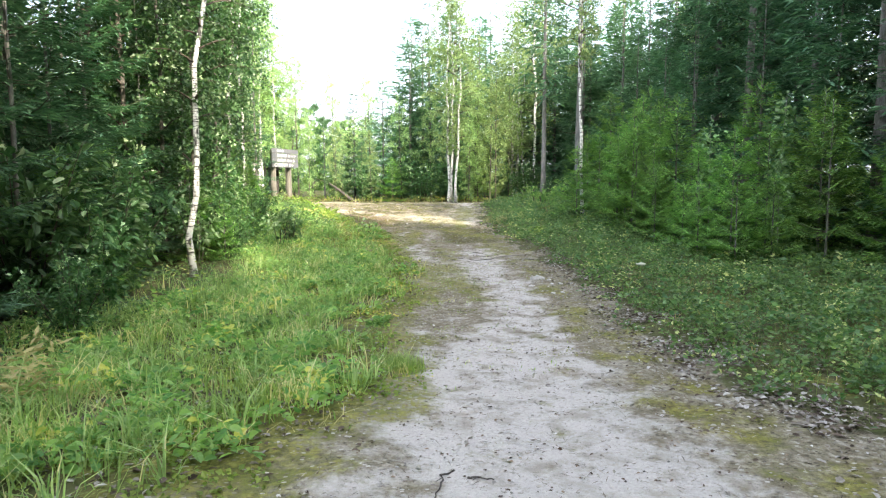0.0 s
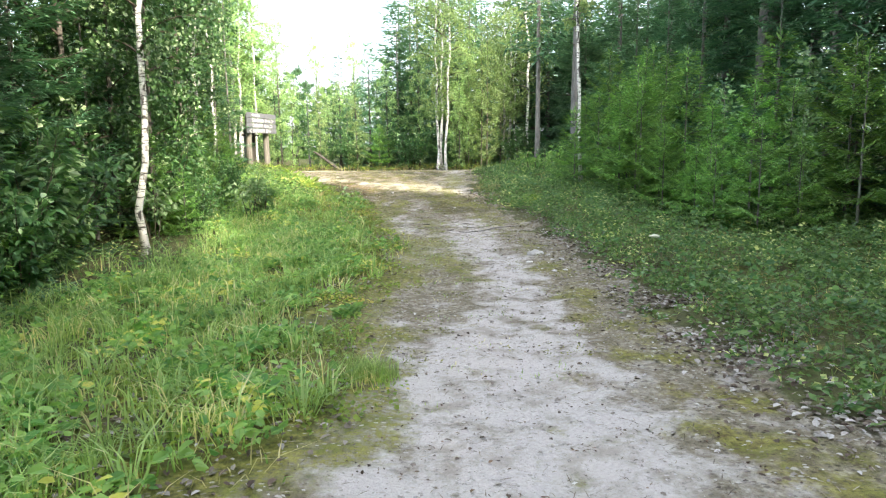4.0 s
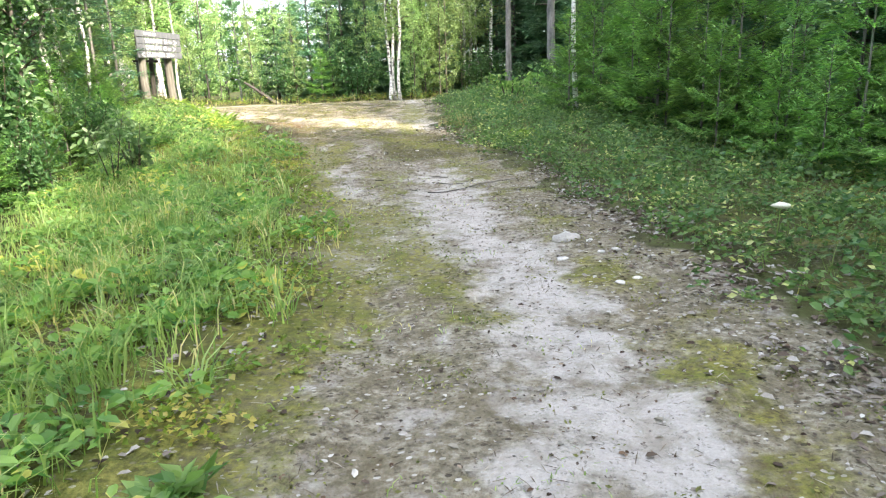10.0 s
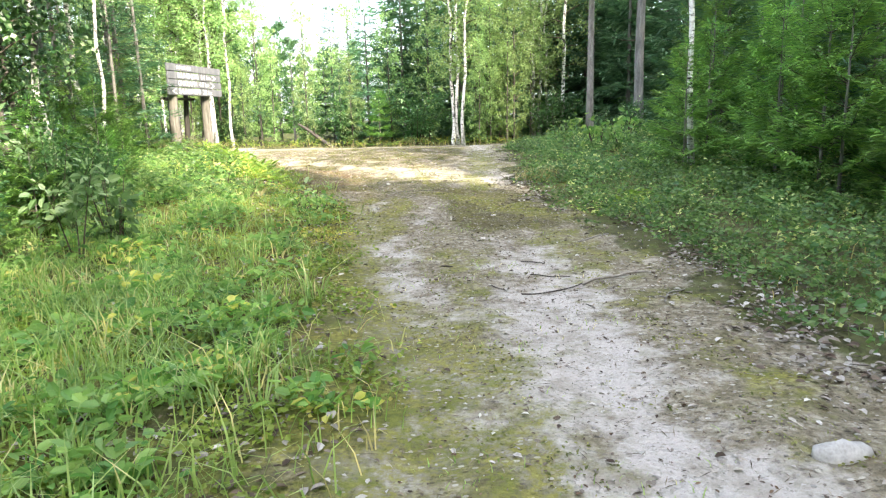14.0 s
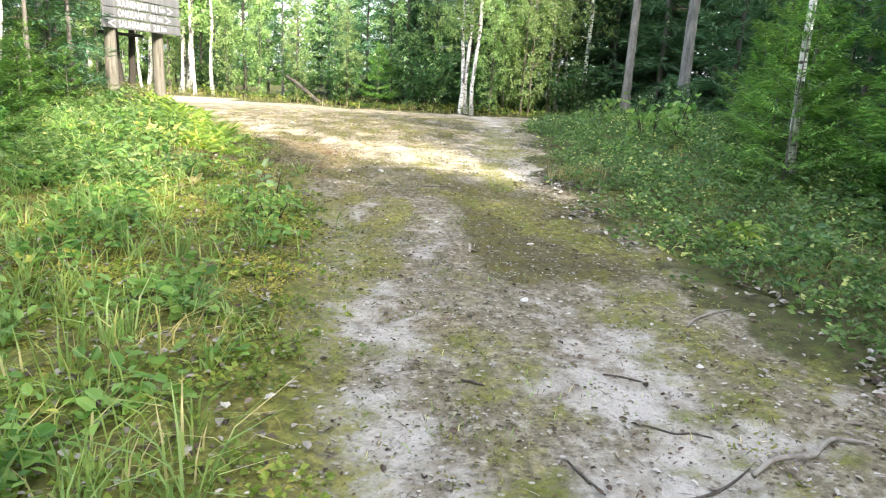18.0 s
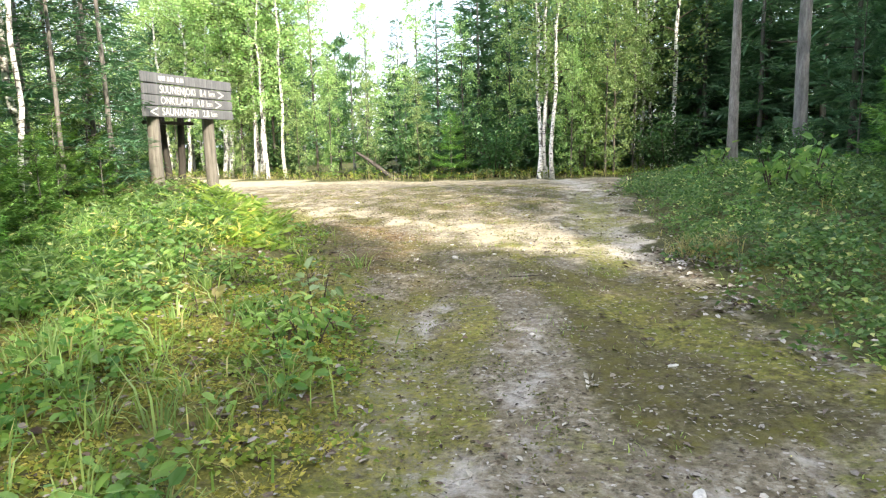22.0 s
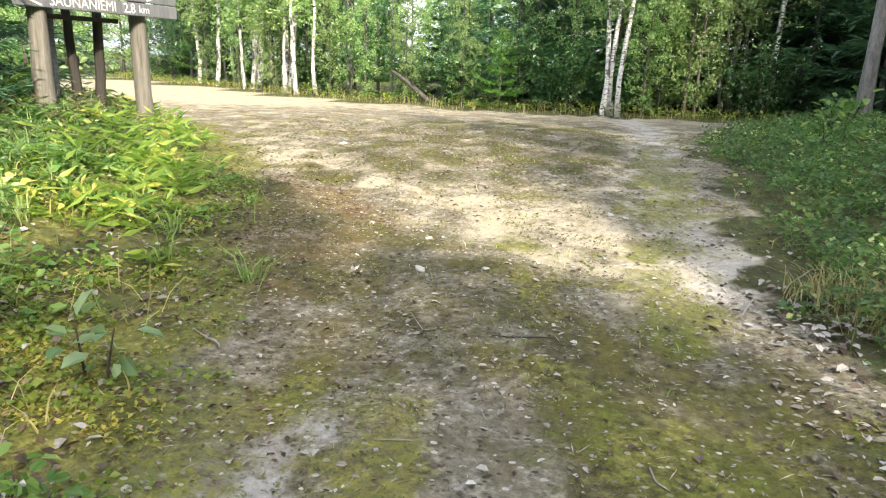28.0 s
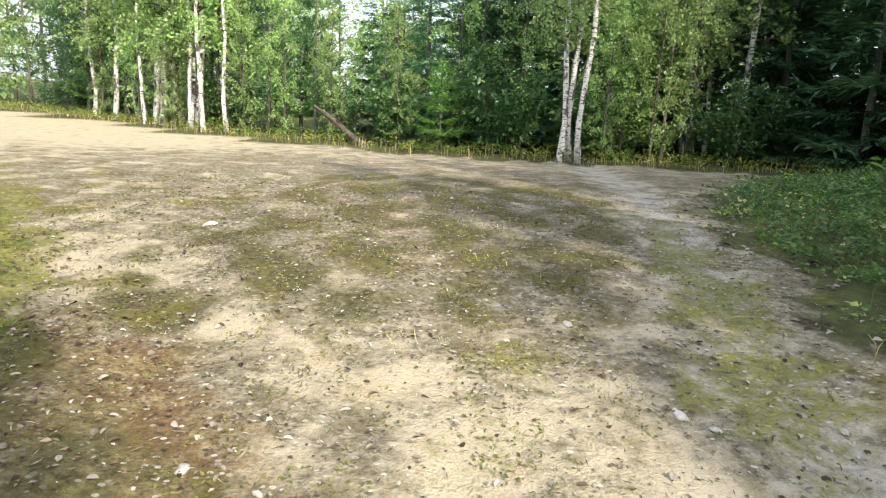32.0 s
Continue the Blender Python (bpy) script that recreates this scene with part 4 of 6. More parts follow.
# right side: undergrowth of young spruces in front of the tall forest
for x, y, s, kind in ((4.15, 18.7, 0.75, 0), (4.9, 17.3, 0.75, 1), (4.9, 15.8, 0.95, 0), (5.7, 16.6, 0.9, 1), (5.4, 14.6, 0.9, 1), (7.1, 14.4, 1.0, 1), (8.0, 13.3, 0.9, 1),
                      (8.4, 11.4, 0.9, 1), (6.0, 18.9, 1.0, 1), (5.2, 20.4, 0.9, 0), (6.0, 22.2, 1.05, 1), (7.0, 24.0, 1.0, 0), (6.9, 20.9, 1.1, 1), (8.2, 9.0, 0.7, 1), (7.2, 26.0, 0.8, 0), (8.3, 7.0, 0.8, 1),
                      (4.95, 14.7, 0.8, 0), (5.0, 16.4, 0.85, 1), (5.35, 13.3, 0.75, 0), (5.6, 12.3, 0.7, 1), (6.3, 12.4, 0.85, 0), (6.8, 11.3, 0.8, 1), (7.6, 10.6, 0.85, 0), (6.2, 15.4, 0.8, 0), (7.3, 12.4, 0.9, 1), (5.3, 18.0, 0.9, 0), (4.9, 20.6, 0.7, 1), (4.75, 11.7, 0.5, 0), (5.05, 10.9, 0.5, 1), (4.85, 12.7, 0.5, 0), (4.65, 13.7, 0.5, 1), (5.7, 11.0, 0.55, 0)):
    (small_spruce, small_spruce_b)[kind].put(x, y, turn(), s)
for x, y, s in ((6.9, 17.6, 0.8), (7.6, 15.4, 0.8), (8.6, 14.2, 1.05), (7.6, 19.2, 1.1), (9.2, 12.0, 1.1), (9.4, 16.6, 1.0), (9.2, 9.4, 1.0), (9.0, 21.4, 1.1), (7.9, 22.6, 1.0), (10.5, 14.0, 1.1), (8.0, 29.0, 0.9), (9.4, 26.4, 1.1)):
    s = min(s, allowed(x, y) / 7.5)
    if s > 0.35:
        (mid_spruce if rng.uniform() < 0.5 else mid_spruce_b).put(x, y, turn(), s)
for x, y, s in ((8.9, 13.2, 1.0), (10.4, 10.6, 1.05), (8.3, 17.6, 1.0), (10.8, 18.6, 1.0), (9.9, 22.8, 1.0), (12.2, 15.2, 1.1), (11.4, 25.6, 1.0), (10.2, 6.8, 1.0), (13.0, 21.0, 1.0), (11.0, 30.5, 1.0), (12.6, 28.2, 1.0)):
    s = min(s, allowed(x, y) / 13)
    if s > 0.4:
        big_spruce.put(x, y, turn(), s)
for x, y, s in ((8.2, 19.2, 1.0), (8.9, 15.6, 1.0), (10.0, 19.8, 1.0), (9.6, 24.6, 1.0), (12.2, 24.0, 1.0), (8.9, 28.2, 0.95), (14.4, 26.4, 1.0), (10.6, 27.6, 1.0)):
    s = min(s, allowed(x, y) / 15)
    if s > 0.5:
        bare_spruce.put(x, y, turn(), s, 0.7)
Planter(tree("birch_tree", birch_parts(26, 10.0, 4.0, 1.15, 24, 0.085, 0.0043), BIRCH_BARK, LIT_BIRCH_LEAF, "thin birch with peeling white bark above small spruces", "tree", G_BIRCH)).put(4.42, 19.05, 130, 1.0, tilt=-1)
tall_birch.put(9.0, 21.6, 200, 0.9)
bare_spruce.put(4.72, 27.42, 30, 1.0, 0.8, label="old spruce with straight grey trunk beside the way")
tall_pine.put(6.22, 27.8, 80, 1.0, 0.85, label="tall pine with grey lower trunk and dead snags")
tall_pine.put(10.6, 26.2, 10, 1.0)
tall_pine.put(10.2, 20.6, 140, 0.9)
sapling.put(6.9, 13.3, 0, 1.0)
sapling.put(5.75, 13.6, 90, 0.8)
sapling.put(6.3, 11.9, 200, 0.6)
rowan.put(8.8, 10.6, 50, 0.9)
willow.put(5.6, 26.4, 0, 0.6)
willow.put(4.6, 25.2, 90, 0.45)

# beyond the crossing road
for dx, dy, s, tl, tn in ((-0.10, 0.0, 1.0, 0.6, 270), (0.12, 0.25, 1.05, 0.5, 90), (0.30, -0.05, 1.0, 2.2, 90)):
    tall_birch.put(1.18 + dx, 34.2 + dy, tn, s, 1.0, tl, label="one of three white birch trunks growing from one spot")
for x, y, s in ((-9.2, 38.6, 0.95), (-8.6, 38.9, 1.0), (-9.9, 39.3, 0.9), (-11.6, 41.0, 1.0), (-12.1, 40.6, 0.9), (-13.8, 43.2, 1.0), (-15.4, 47.2, 1.0), (-18, 48.0, 1.0)):
    tall_birch.put(x, y, turn(), s)
for x, y, s in ((2.6, 36.6, 0.6), (-3.2, 39.0, 0.75), (-1.4, 37.2, 0.6), (-5.4, 40.2, 0.75), (-10.8, 40.4, 0.9), (-7.4, 39.2, 0.85), (-13.0, 42.4, 0.9), (-16.4, 47.0, 1.0), (-12.4, 45.5, 1.0), (-8.2, 42.2, 0.8), (0.2, 36.6, 0.6), (3.3, 35.5, 0.62), (-3.0, 36.6, 0.4), (-5.0, 37.6, 0.45), (-6.6, 38.4, 0.5), (-8.0, 38.8, 0.42), (-10.6, 39.6, 0.5), (-12.6, 41.2, 0.5), (-15.0, 43.0, 0.55), (-9.6, 40.8, 1.1), (-11.0, 42.2, 1.15), (-14.6, 44.8, 1.2), (-17.6, 48.6, 1.2), (2.2, 35.6, 0.45)):
    far_birch.put(x, y, turn(), s)
for x, y, s in ((-2.4, 38.2, 0.85), (-0.9, 38.6, 1.1), (-0.2, 40.2, 1.3), (1.6, 38.4, 1.2), (3.0, 39.2, 1.3), (3.6, 41.4, 1.3), (-4.4, 41.6, 0.8), (7.2, 38.2, 1.2), (8.8, 36.8, 1.2), (10.4, 37.6, 1.3), (12.5, 36.4, 1.2)):
    far_spruce.put(x, y, turn(), s)
for x, y, s in ((-5.8, 38.8, 0.8), (-6.8, 40.6, 0.95), (-3.6, 37.9, 0.55), (-9.4, 42.0, 1.1), (-11.2, 43.8, 1.2), (-14.8, 44.2, 1.1), (-17.2, 45.6, 1.2), (-20.0, 48.5, 1.2), (-18.6, 47.0, 0.8)):
    young_pine.put(x, y, turn(), s)
for x, y, s in ((1.8, 42.0, 1.0), (4.0, 43.0, 1.0), (7.0, 42.0, 1.05), (9.5, 41.0, 1.0), (12.5, 40.0, 1.0), (15.0, 36.5, 1.0), (15.5, 31.5, 1.0), (0.2, 44.5, 0.95)):
    big_spruce.put(x, y, turn(), s)
for k in range(19):
    x = -21.0 + 32.0 * (k + 0.5) / 19 + float(rng.uniform(-0.5, 0.5))
    (willow, rowan, small_spruce_b)[k % 3].put(x, float(far_edge(x)) + float(rng.uniform(1.9, 3.6)), turn(), float(rng.uniform(0.7, 1.25)) * (1.2, 0.9, 0.9)[k % 3], 1.15)
for x, y, s in ((8.2, 35.6, 1.3), (7.4, 39.6, 1.5), (9.2, 39.4, 1.5), (10.2, 35.8, 1.4), (11.6, 38.8, 1.5), (13.2, 36.0, 1.5), (6.6, 42.4, 1.6), (8.8, 43.4, 1.6), (14.6, 39.0, 1.6), (9.0, 31.4, 1.3), (10.6, 32.6, 1.4), (8.2, 26.6, 1.0), (11.4, 23.4, 1.5), (12.8, 25.8, 1.6), (13.4, 30.0, 1.6), (7.6, 31.0, 0.8)):
    s = min(s, allowed(x, y) / 8)
    if s < 0.5:
        continue
    far_spruce.put(x, y, turn(), s, 0.9, label="dark spruce in the shade of the forest")
for x, y, s in ((-23, 50, 1.2), (-26, 53, 1.3), (-29, 55, 1.3), (-25, 57, 1.3), (-33, 57, 1.3), (-30, 50, 1.2), (-33, 46, 1.2), (-28, 43, 1.1), (-24, 38, 1.1), (-27, 35, 1.2), (-36, 52, 1.3), (-22, 33, 1.1), (-18, 31, 1.0), (-31, 39, 1.2)):
    (far_birch if s > 1.15 else far_spruce).put(x, y, turn(), s, 1.1)
for x, y, s in ((-38, 62, 1.4), (-42, 64, 1.5), (-45, 67, 1.5), (-48, 70, 1.5), (-51, 74, 1.6), (-55, 70, 1.5), (-50, 64, 1.5), (-46, 60, 1.4), (-42, 57, 1.4), (-40, 68, 1.4), (-44, 72, 1.5)):
    (far_birch if s < 1.45 else far_spruce).put(x, y, turn(), s, 1.3, label="tree closing the end of the crossing road")
for x, y in ((-8.6, 25.2), (-9.8, 26.0), (-11.0, 26.6), (-9.2, 23.8), (-10.6, 24.6), (-12.4, 27.8), (-13.8, 28.8), (-12.2, 25.6), (-15.2, 30.4), (-14.6, 27.4), (-17.0, 31.6)):
    thin_spruce.put(x, y, turn(), float(rng.uniform(0.85, 1.15)), 0.9)
for x, y, s, w in ((5.75, 37.2, 1.05, 1.25), (5.0, 39.2, 0.9, 1.25), (5.32, 39.5, 0.95, 1.3), (5.6, 39.1, 0.85, 1.2)):
    tall_birch.put(x, y, turn(), s, w, 1.0, label="white birch trunk at the dark edge of the forest")
for x, y, s, w in ((-9.75, 39.5, 0.95, 1.7), (-10.15, 39.75, 1.0, 1.6), (-11.55, 40.7, 0.95, 1.6), (-11.9, 40.9, 1.0, 1.4), (-14.2, 42.4, 1.0, 1.3), (-15.6, 43.4, 0.95, 1.2)):
    tall_birch.put(x, y, turn(), s, w, float(rng.uniform(0, 3)), label="white birch trunk of a sunlit clump beyond the road")
for x, y, s in ((2.7, 36.2, 0.72), (3.6, 35.7, 0.8), (4.4, 36.6, 0.7), (2.2, 37.6, 0.85)):
    far_birch.put(x, y, turn(), s, 0.9, label="leafy sunlit young birch at the edge of the road")
# younger wood far beyond the road
for k in range(34):
    x, y = float(rng.uniform(-26, 4)), float(rng.uniform(47, 62))
    if -13 < x < 1 and y > 46 or x < -13 and y > 50:
        kind = (far_birch, young_pine, far_spruce, far_birch)[k % 4]
        kind.put(x, y, turn(), (0.64, 1.0, 0.72, 0.68)[k % 4] * float(rng.uniform(0.85, 1.15)) * (1.5 if x < -13 else 1.0))
for x, y in ((-1.0, 47.5), (1.5, 46.0), (3.5, 47.5), (5.6, 45.5), (7.6, 47.0), (10.0, 45.0), (12.0, 44.0), (14.5, 43.0), (17.0, 40.5), (17.5, 36.0), (6.0, 50.0), (11.0, 48.5)):
    far_spruce.put(x, y, turn(), float(rng.uniform(1.2, 1.6)), 1.15, label="dark spruce deep in the forest")
# the tall forest behind and to the right of the way, its unseen part added as shade
stood = []
for k in range(900):
    x, y = float(rng.uniform(5.8, 20)), float(rng.uniform(-34, 20))
    # trees not seen stand taller, only to keep the sun off the way
    seen = x < 0.78 * y + 6.2
    if x < (9.2 if seen else 6.2) or any((x - a) ** 2 + (y - b) ** 2 < (4.0 if seen else 2.8) for a, b in stood):
        continue
    height = min(float(rng.uniform(13, 15.5)) if seen else float(rng.uniform(18, 23)), allowed(x, y))
    if height < 6:
        continue
    stood.append((x, y))
    kind, own = (big_spruce, 13.0) if seen else (far_spruce, 8.0)
    kind.put(x, y, turn(), height / own, (1.15 if seen else 1.1) * (own / height) ** 0.6, label="tall dark spruce of the closed forest, added to shade the way")
# the dark wood deeper in on the other side
for k in range(30):
    x, y = -8.0 - 2.6 * (k % 3) + float(rng.uniform(-0.8, 0.8)), 1.0 + 16.5 * (k // 3) / 9 + float(rng.uniform(-0.7, 0.7))
    (mid_spruce, big_spruce, mid_spruce_b)[k % 3].put(x, y, turn(), float(rng.uniform(0.95, 1.15)))
# forest closing the sides and the back; the unseen back is added to hold off light
for k in range(27):
    side = k % 3
    if side == 0:
        x, y = float(rng.uniform(-22, -9.5)), float(rng.uniform(-4, 24))
    elif side == 1:
        x, y = float(rng.uniform(13, 24)), float(rng.uniform(-4, 46))
    else:
        x, y = float(rng.uniform(-12, 14)), float(rng.uniform(-18, -5))
    if side == 0 and y > 17:
        continue
    if not in_gap(x, y, 14):
        (far_spruce, far_birch)[int(rng.integers(0, 2))].put(x, y, turn(), float(rng.uniform(1.2, 1.6)))



def far_woods():
    """The closed forest further off: one mass of ragged cones and columns of leaves."""
    r = np.random.default_rng(91)
    cards = []
    for k in range(230):
        a = r.uniform(0, 2 * np.pi)
        far = r.uniform(0, 14)
        x, y = (34 + far) * math.cos(a), 26 + (46 + far) * math.sin(a) * (0.85 if math.sin(a) > 0 else 1.0)
        h = r.uniform(5.5, 7.5) if -22 < x < 6 and y > 30 else r.uniform(9, 14)
        n = 170
        f = r.uniform(0.02, 1, n)
        rad = (1.9 if k % 2 else 2.3) * (1 - f) ** (0.9 if k % 2 else 0.45) * np.sqrt(r.uniform(0.1, 1, n))
        az = r.uniform(0, 2 * np.pi, n)
        pos = np.column_stack([x + rad * np.cos(az), y + rad * np.sin(az), f * h])
        cards.append((pos, np.column_stack([np.cos(az), np.sin(az), r.uniform(-0.8, 0.3, n)]), r.normal(0, 1, (n, 3)) + np.array([0, 0, 0.8]), r.uniform(0.4, 0.8, n)))
    pos, al, fa, ln = (np.concatenate(c) for c in zip(*cards))
    tagged(new("far_woods", quad_mesh("far_woods", *leaf_cards(pos, al, fa, ln, ln * 0.5), LIT_BIRCH_LEAF)), "mixed green forest closing the view in the distance", "forest", kind="stuff")


far_woods()

# ---- signpost ----
def box_mesh(name, sx, sy, sz, mat, bevel=0.006, seed=0):
    bm = bmesh.new()
    bmesh.ops.create_cube(bm, size=1.0)
    for v in bm.verts:
        v.co = Vector((v.co.x * sx, v.co.y * sy, v.co.z * sz))
    bmesh.ops.bevel(bm, geom=bm.edges[:], offset=bevel, segments=2, affect='EDGES')
    r = random.Random(seed)
    for v in bm.verts:
        v.co += Vector((r.uniform(-1, 1), r.uniform(-1, 1), r.uniform(-1, 1))) * bevel * 0.25
    me = bpy.data.meshes.new(name)
    bm.to_mesh(me)
    bm.free()
    me.materials.append(mat)
    return me


def text_mesh(text, size, mat):
    cu = bpy.data.curves.new("lettering", 'FONT')
    cu.body, cu.size, cu.extrude, cu.align_x, cu.align_y = text, size, 0.002, 'LEFT', 'CENTER'
    ob = new("lettering", cu)
    me = bpy.data.meshes.new_from_object(ob.evaluated_get(bpy.context.evaluated_depsgraph_get()))
    bpy.data.objects.remove(ob)
    me.materials.clear()
    me.materials.append(mat)
    return me


def bar_mesh(corners, mat):
    """A flat painted stroke through the points, 18 mm wide."""
    bm = bmesh.new()
    for (ax, ay), (bx, by) in zip(corners, corners[1:]):
        a, b = Vector((ax, ay, 0)), Vector((bx, by, 0))
        n = Vector((-(b - a).y, (b - a).x, 0)).normalized() * 0.009
        d = (b - a).normalized() * 0.008
        vs = [bm.verts.new(p) for p in (a - d - n, b + d - n, b + d + n, a - d + n)]
        bm.faces.new(vs)
    me = bpy.data.meshes.new("arrow")
    bm.to_mesh(me)
    bm.free()
    me.materials.append(mat)
    return me


def build_sign():
    left, right = Vector((-4.866, 21.58, 0)), Vector((-4.44, 23.58, 0))
    u = (right - left).normalized()
    n = u.cross(Vector((0, 0, 1)))
    length = (right - left).length
    low, high = 1.60, 2.21
    root = thing("signpost", "weathered grey wooden signboard with white lettering on two posts", "signpost")
    root.matrix_basis = Matrix.Translation((left.x, left.y, float(ground_z(left.x, left.y))))
    base = root.matrix_basis.translation.z
    turnm = Matrix(((u.x, 0, n.x), (u.y, 0, n.y), (0, 1, 0))).to_4x4()

    def local(along, out, z):
        return Vector((u.x * along + n.x * out, u.y * along + n.y * out, z - base))

    def place(ob, along, out, z, lean=0.0):
        ob.matrix_basis = Matrix.Translation(local(along, out, z)) @ turnm @ Matrix.Rotation(radians(lean), 4, 'Z')
        return ob

    rows = (("", ()), ("SUUNENJOKI", ((0.34, 1.12, "SUUNENJOKI"), (1.22, 1.37, "8.4"), (1.44, 1.60, "km"))), ("ONKILAMPI", ((0.345, 1.04, "ONKILAMPI"), (1.14, 1.31, "4.0"), (1.37, 1.51, "km"))), ("SAUNANIEMI", ((0.36, 1.155, "SAUNANIEMI"), (1.26, 1.42, "2.8"), (1.47, 1.62, "km"))))
    step = (high - low) / 4
    for k, (word, texts) in enumerate(rows):
        z = high - step * (k + 0.5)
        board = place(part("board", box_mesh("board", length + (0.0, -0.02, 0.0, 0.01)[k], step - 0.012, 0.03, GREY_WOOD, 0.005, k), root), length / 2, 0, z, (-0.15, 0.1, -0.1, 0.12)[k])
        for start, end, text in texts:
            me = text_mesh(text, 0.145 if text != "km" else 0.12, WHITE_PAINT)
            wide = max(v.co.x for v in me.vertices)
            ob = part("lettering", me, board, "white painted lettering")
            ob.matrix_basis = Matrix.Translation((start - length / 2, 0, 0.0165)) @ Matrix.Diagonal(((end - start) / wide, 1, 1, 1))
        if k == 0:
            for q, (a, w) in enumerate(((0.36, 0.05), (0.44, 0.07), (0.54, 0.05), (0.62, 0.07), (0.74, 0.06), (0.83, 0.07))):
                ob = part("lettering", box_mesh("lettering", w, 0.06, 0.003, WHITE_PAINT, 0.001), board, "worn unreadable white lettering")
                ob.matrix_basis = Matrix.Translation((a - length / 2, 0, 0.017))
        if k in (1, 2):
            ob = part("arrow", bar_mesh(((1.60, 0.048), (1.74, 0.0), (1.60, -0.048)), WHITE_PAINT), board, "white painted arrow")
            ob.matrix_basis = Matrix.Translation((-length / 2 + (0.0, 0.08, 0.0)[k], 0, 0.018))
        if k == 3:
            ob = part("arrow", bar_mesh(((0.27, 0.048), (0.13, 0.0), (0.27, -0.048)), WHITE_PAINT), board, "white painted arrow")
            ob.matrix_basis = Matrix.Translation((-length / 2, 0, 0.018))
    def log(name, along, out, top, radius, mat, lean, seed):
        """A round, slightly crooked and tapered wooden post, sawn flat at the top."""
        x, y = left.x + u.x * along + n.x * out, left.y + u.y * along + n.y * out
        bottom = float(ground_z(x, y)) - 0.25
        r = np.random.default_rng(seed)
        z = np.linspace(bottom, top, 9)
        off = np.cumsum(r.normal(0, 0.006, (9, 2)), 0)
        pts = np.column_stack([off, z - bottom])
        ob = part(name, quad_mesh(name, *tube(pts, radius * np.linspace(1.12, 0.9, 9) * (1 + r.normal(0, 0.02, 9)), 12), mat, True), root)
        ob.matrix_basis = Matrix.Translation(local(along, out, bottom)) @ Matrix.Rotation(radians(lean), 4, 'Y')

    for along, radius, lean in ((0.30, 0.088, 0.6), (1.58, 0.092, -0.8)):
        log("post", along, -0.11, high - 0.05, radius, POST_WOOD, lean, int(along * 10))
    for along, out, radius, mat, lean in ((0.62, -0.42, 0.05, GREY_WOOD, 2.0), (0.95, -0.40, 0.05, DARK_WOOD, -4.0), (1.25, -0.45, 0.055, DARK_WOOD, 1.0)):
        log("brace", along, out, low + 0.1, radius, mat, lean, int(along * 20))
    rail = part("crossbar", box_mesh("crossbar", 1.1, 0.05, 0.05, DARK_WOOD, 0.006, 9), root)
    place(rail, 0.95, -0.36, low - 0.05)


build_sign()


# ---- ground cover ----
def scatter(seed, n, x0, x1, y0, y1, keep):
    r = np.random.default_rng(seed)
    x, y = r.uniform(x0, x1, n), r.uniform(y0, y1, n)
    ok = r.uniform(0, 1, n) < keep(x, y)
    return x[ok], y[ok], r


def blades(x, y, r, low, high, width, bend=0.35, az=None):
    """Blades of grass: two quads each, bending over."""
    n = len(x)
    z = ground_z(x, y) - 0.01
    h = r.uniform(low, high, n)
    az = r.uniform(0, 2 * np.pi, n) if az is None else az
    d = np.column_stack([np.cos(az), np.sin(az), np.zeros(n)])
    side = np.column_stack([-np.sin(az), np.cos(az), np.zeros(n)])
    w = (r.uniform(0.6, 1.3, n) * width)[:, None]
    b = np.column_stack([x, y, z])
    k = (r.uniform(0.1, 1.0, n) * bend * h)[:, None]
    up = np.array([0, 0, 1.0])
    mid = b + d * k * 0.35 + up * (h * 0.62)[:, None]
    top = b + d * k * 1.2 + up * (h * r.uniform(0.82, 1.0, n))[:, None]
    v = np.stack([b - side * w / 2, b + side * w / 2, mid + side * w * 0.4, mid - side * w * 0.4, top + side * w * 0.08, top - side * w * 0.08], 1).reshape(-1, 3)
    base = np.arange(n)[:, None] * 6
    f = np.concatenate([base + [0, 1, 2, 3], base + [3, 2, 4, 5]])
    return v, f


def leafy(x, y, r, low, high, leaf, per, spread, aspect=0.6, flat=0.6, shape=leaf_cards):
    """Low plants: several leaves round a short stem each."""
    n = len(x) * per
    xx, yy = np.repeat(x, per), np.repeat(y, per)
    hh = np.repeat(r.uniform(low, high, len(x)), per) * r.uniform(0.35, 1.0, n)
    az = r.uniform(0, 2 * np.pi, n)
    off = r.uniform(0.0, spread, n)
    pos = np.column_stack([xx + np.cos(az) * off, yy + np.sin(az) * off, np.zeros(n)])
    pos[:, 2] = ground_z(pos[:, 0], pos[:, 1]) + hh
    al = np.column_stack([np.cos(az), np.sin(az), r.uniform(-0.4, 0.7, n)])
    fa = r.normal(0, flat, (n, 3)) + np.array([0, 0, 1.0])
    ln = leaf * r.uniform(0.6, 1.3, n)
    return shape(pos, al, fa, ln, ln * aspect)


def cover(name, geo, mat, label, category):
    tagged(new(name, quad_mesh(name, *geo, mat)), label, category, kind="stuff")


def verge_left(x, y):
    """Dense on the open verge, thinning towards the way and under the trees."""
    d = left_edge(y) - x
    soft = np.interp(y, [8, 13, 16, 18], [0.7, 1.0, 1.9, 2.3])
    gap = 1 - 0.88 * np.exp(-((y - 17.8) / 1.5) ** 2) * smooth_step(2.0, 1.1, d + 0.3 * wave(x, y, 38, 1.0))
    return gap * smooth_step(-0.25, 1.0, (d + 0.25 * wave(x, y, 21, 1.2)) / soft) ** 1.4 * smooth_step(4.2 - 0.9 * np.exp(-((y - 11) / 3) ** 2), 2.8 - 0.6 * np.exp(-((y - 11) / 3) ** 2), d) * (y < 22.8)


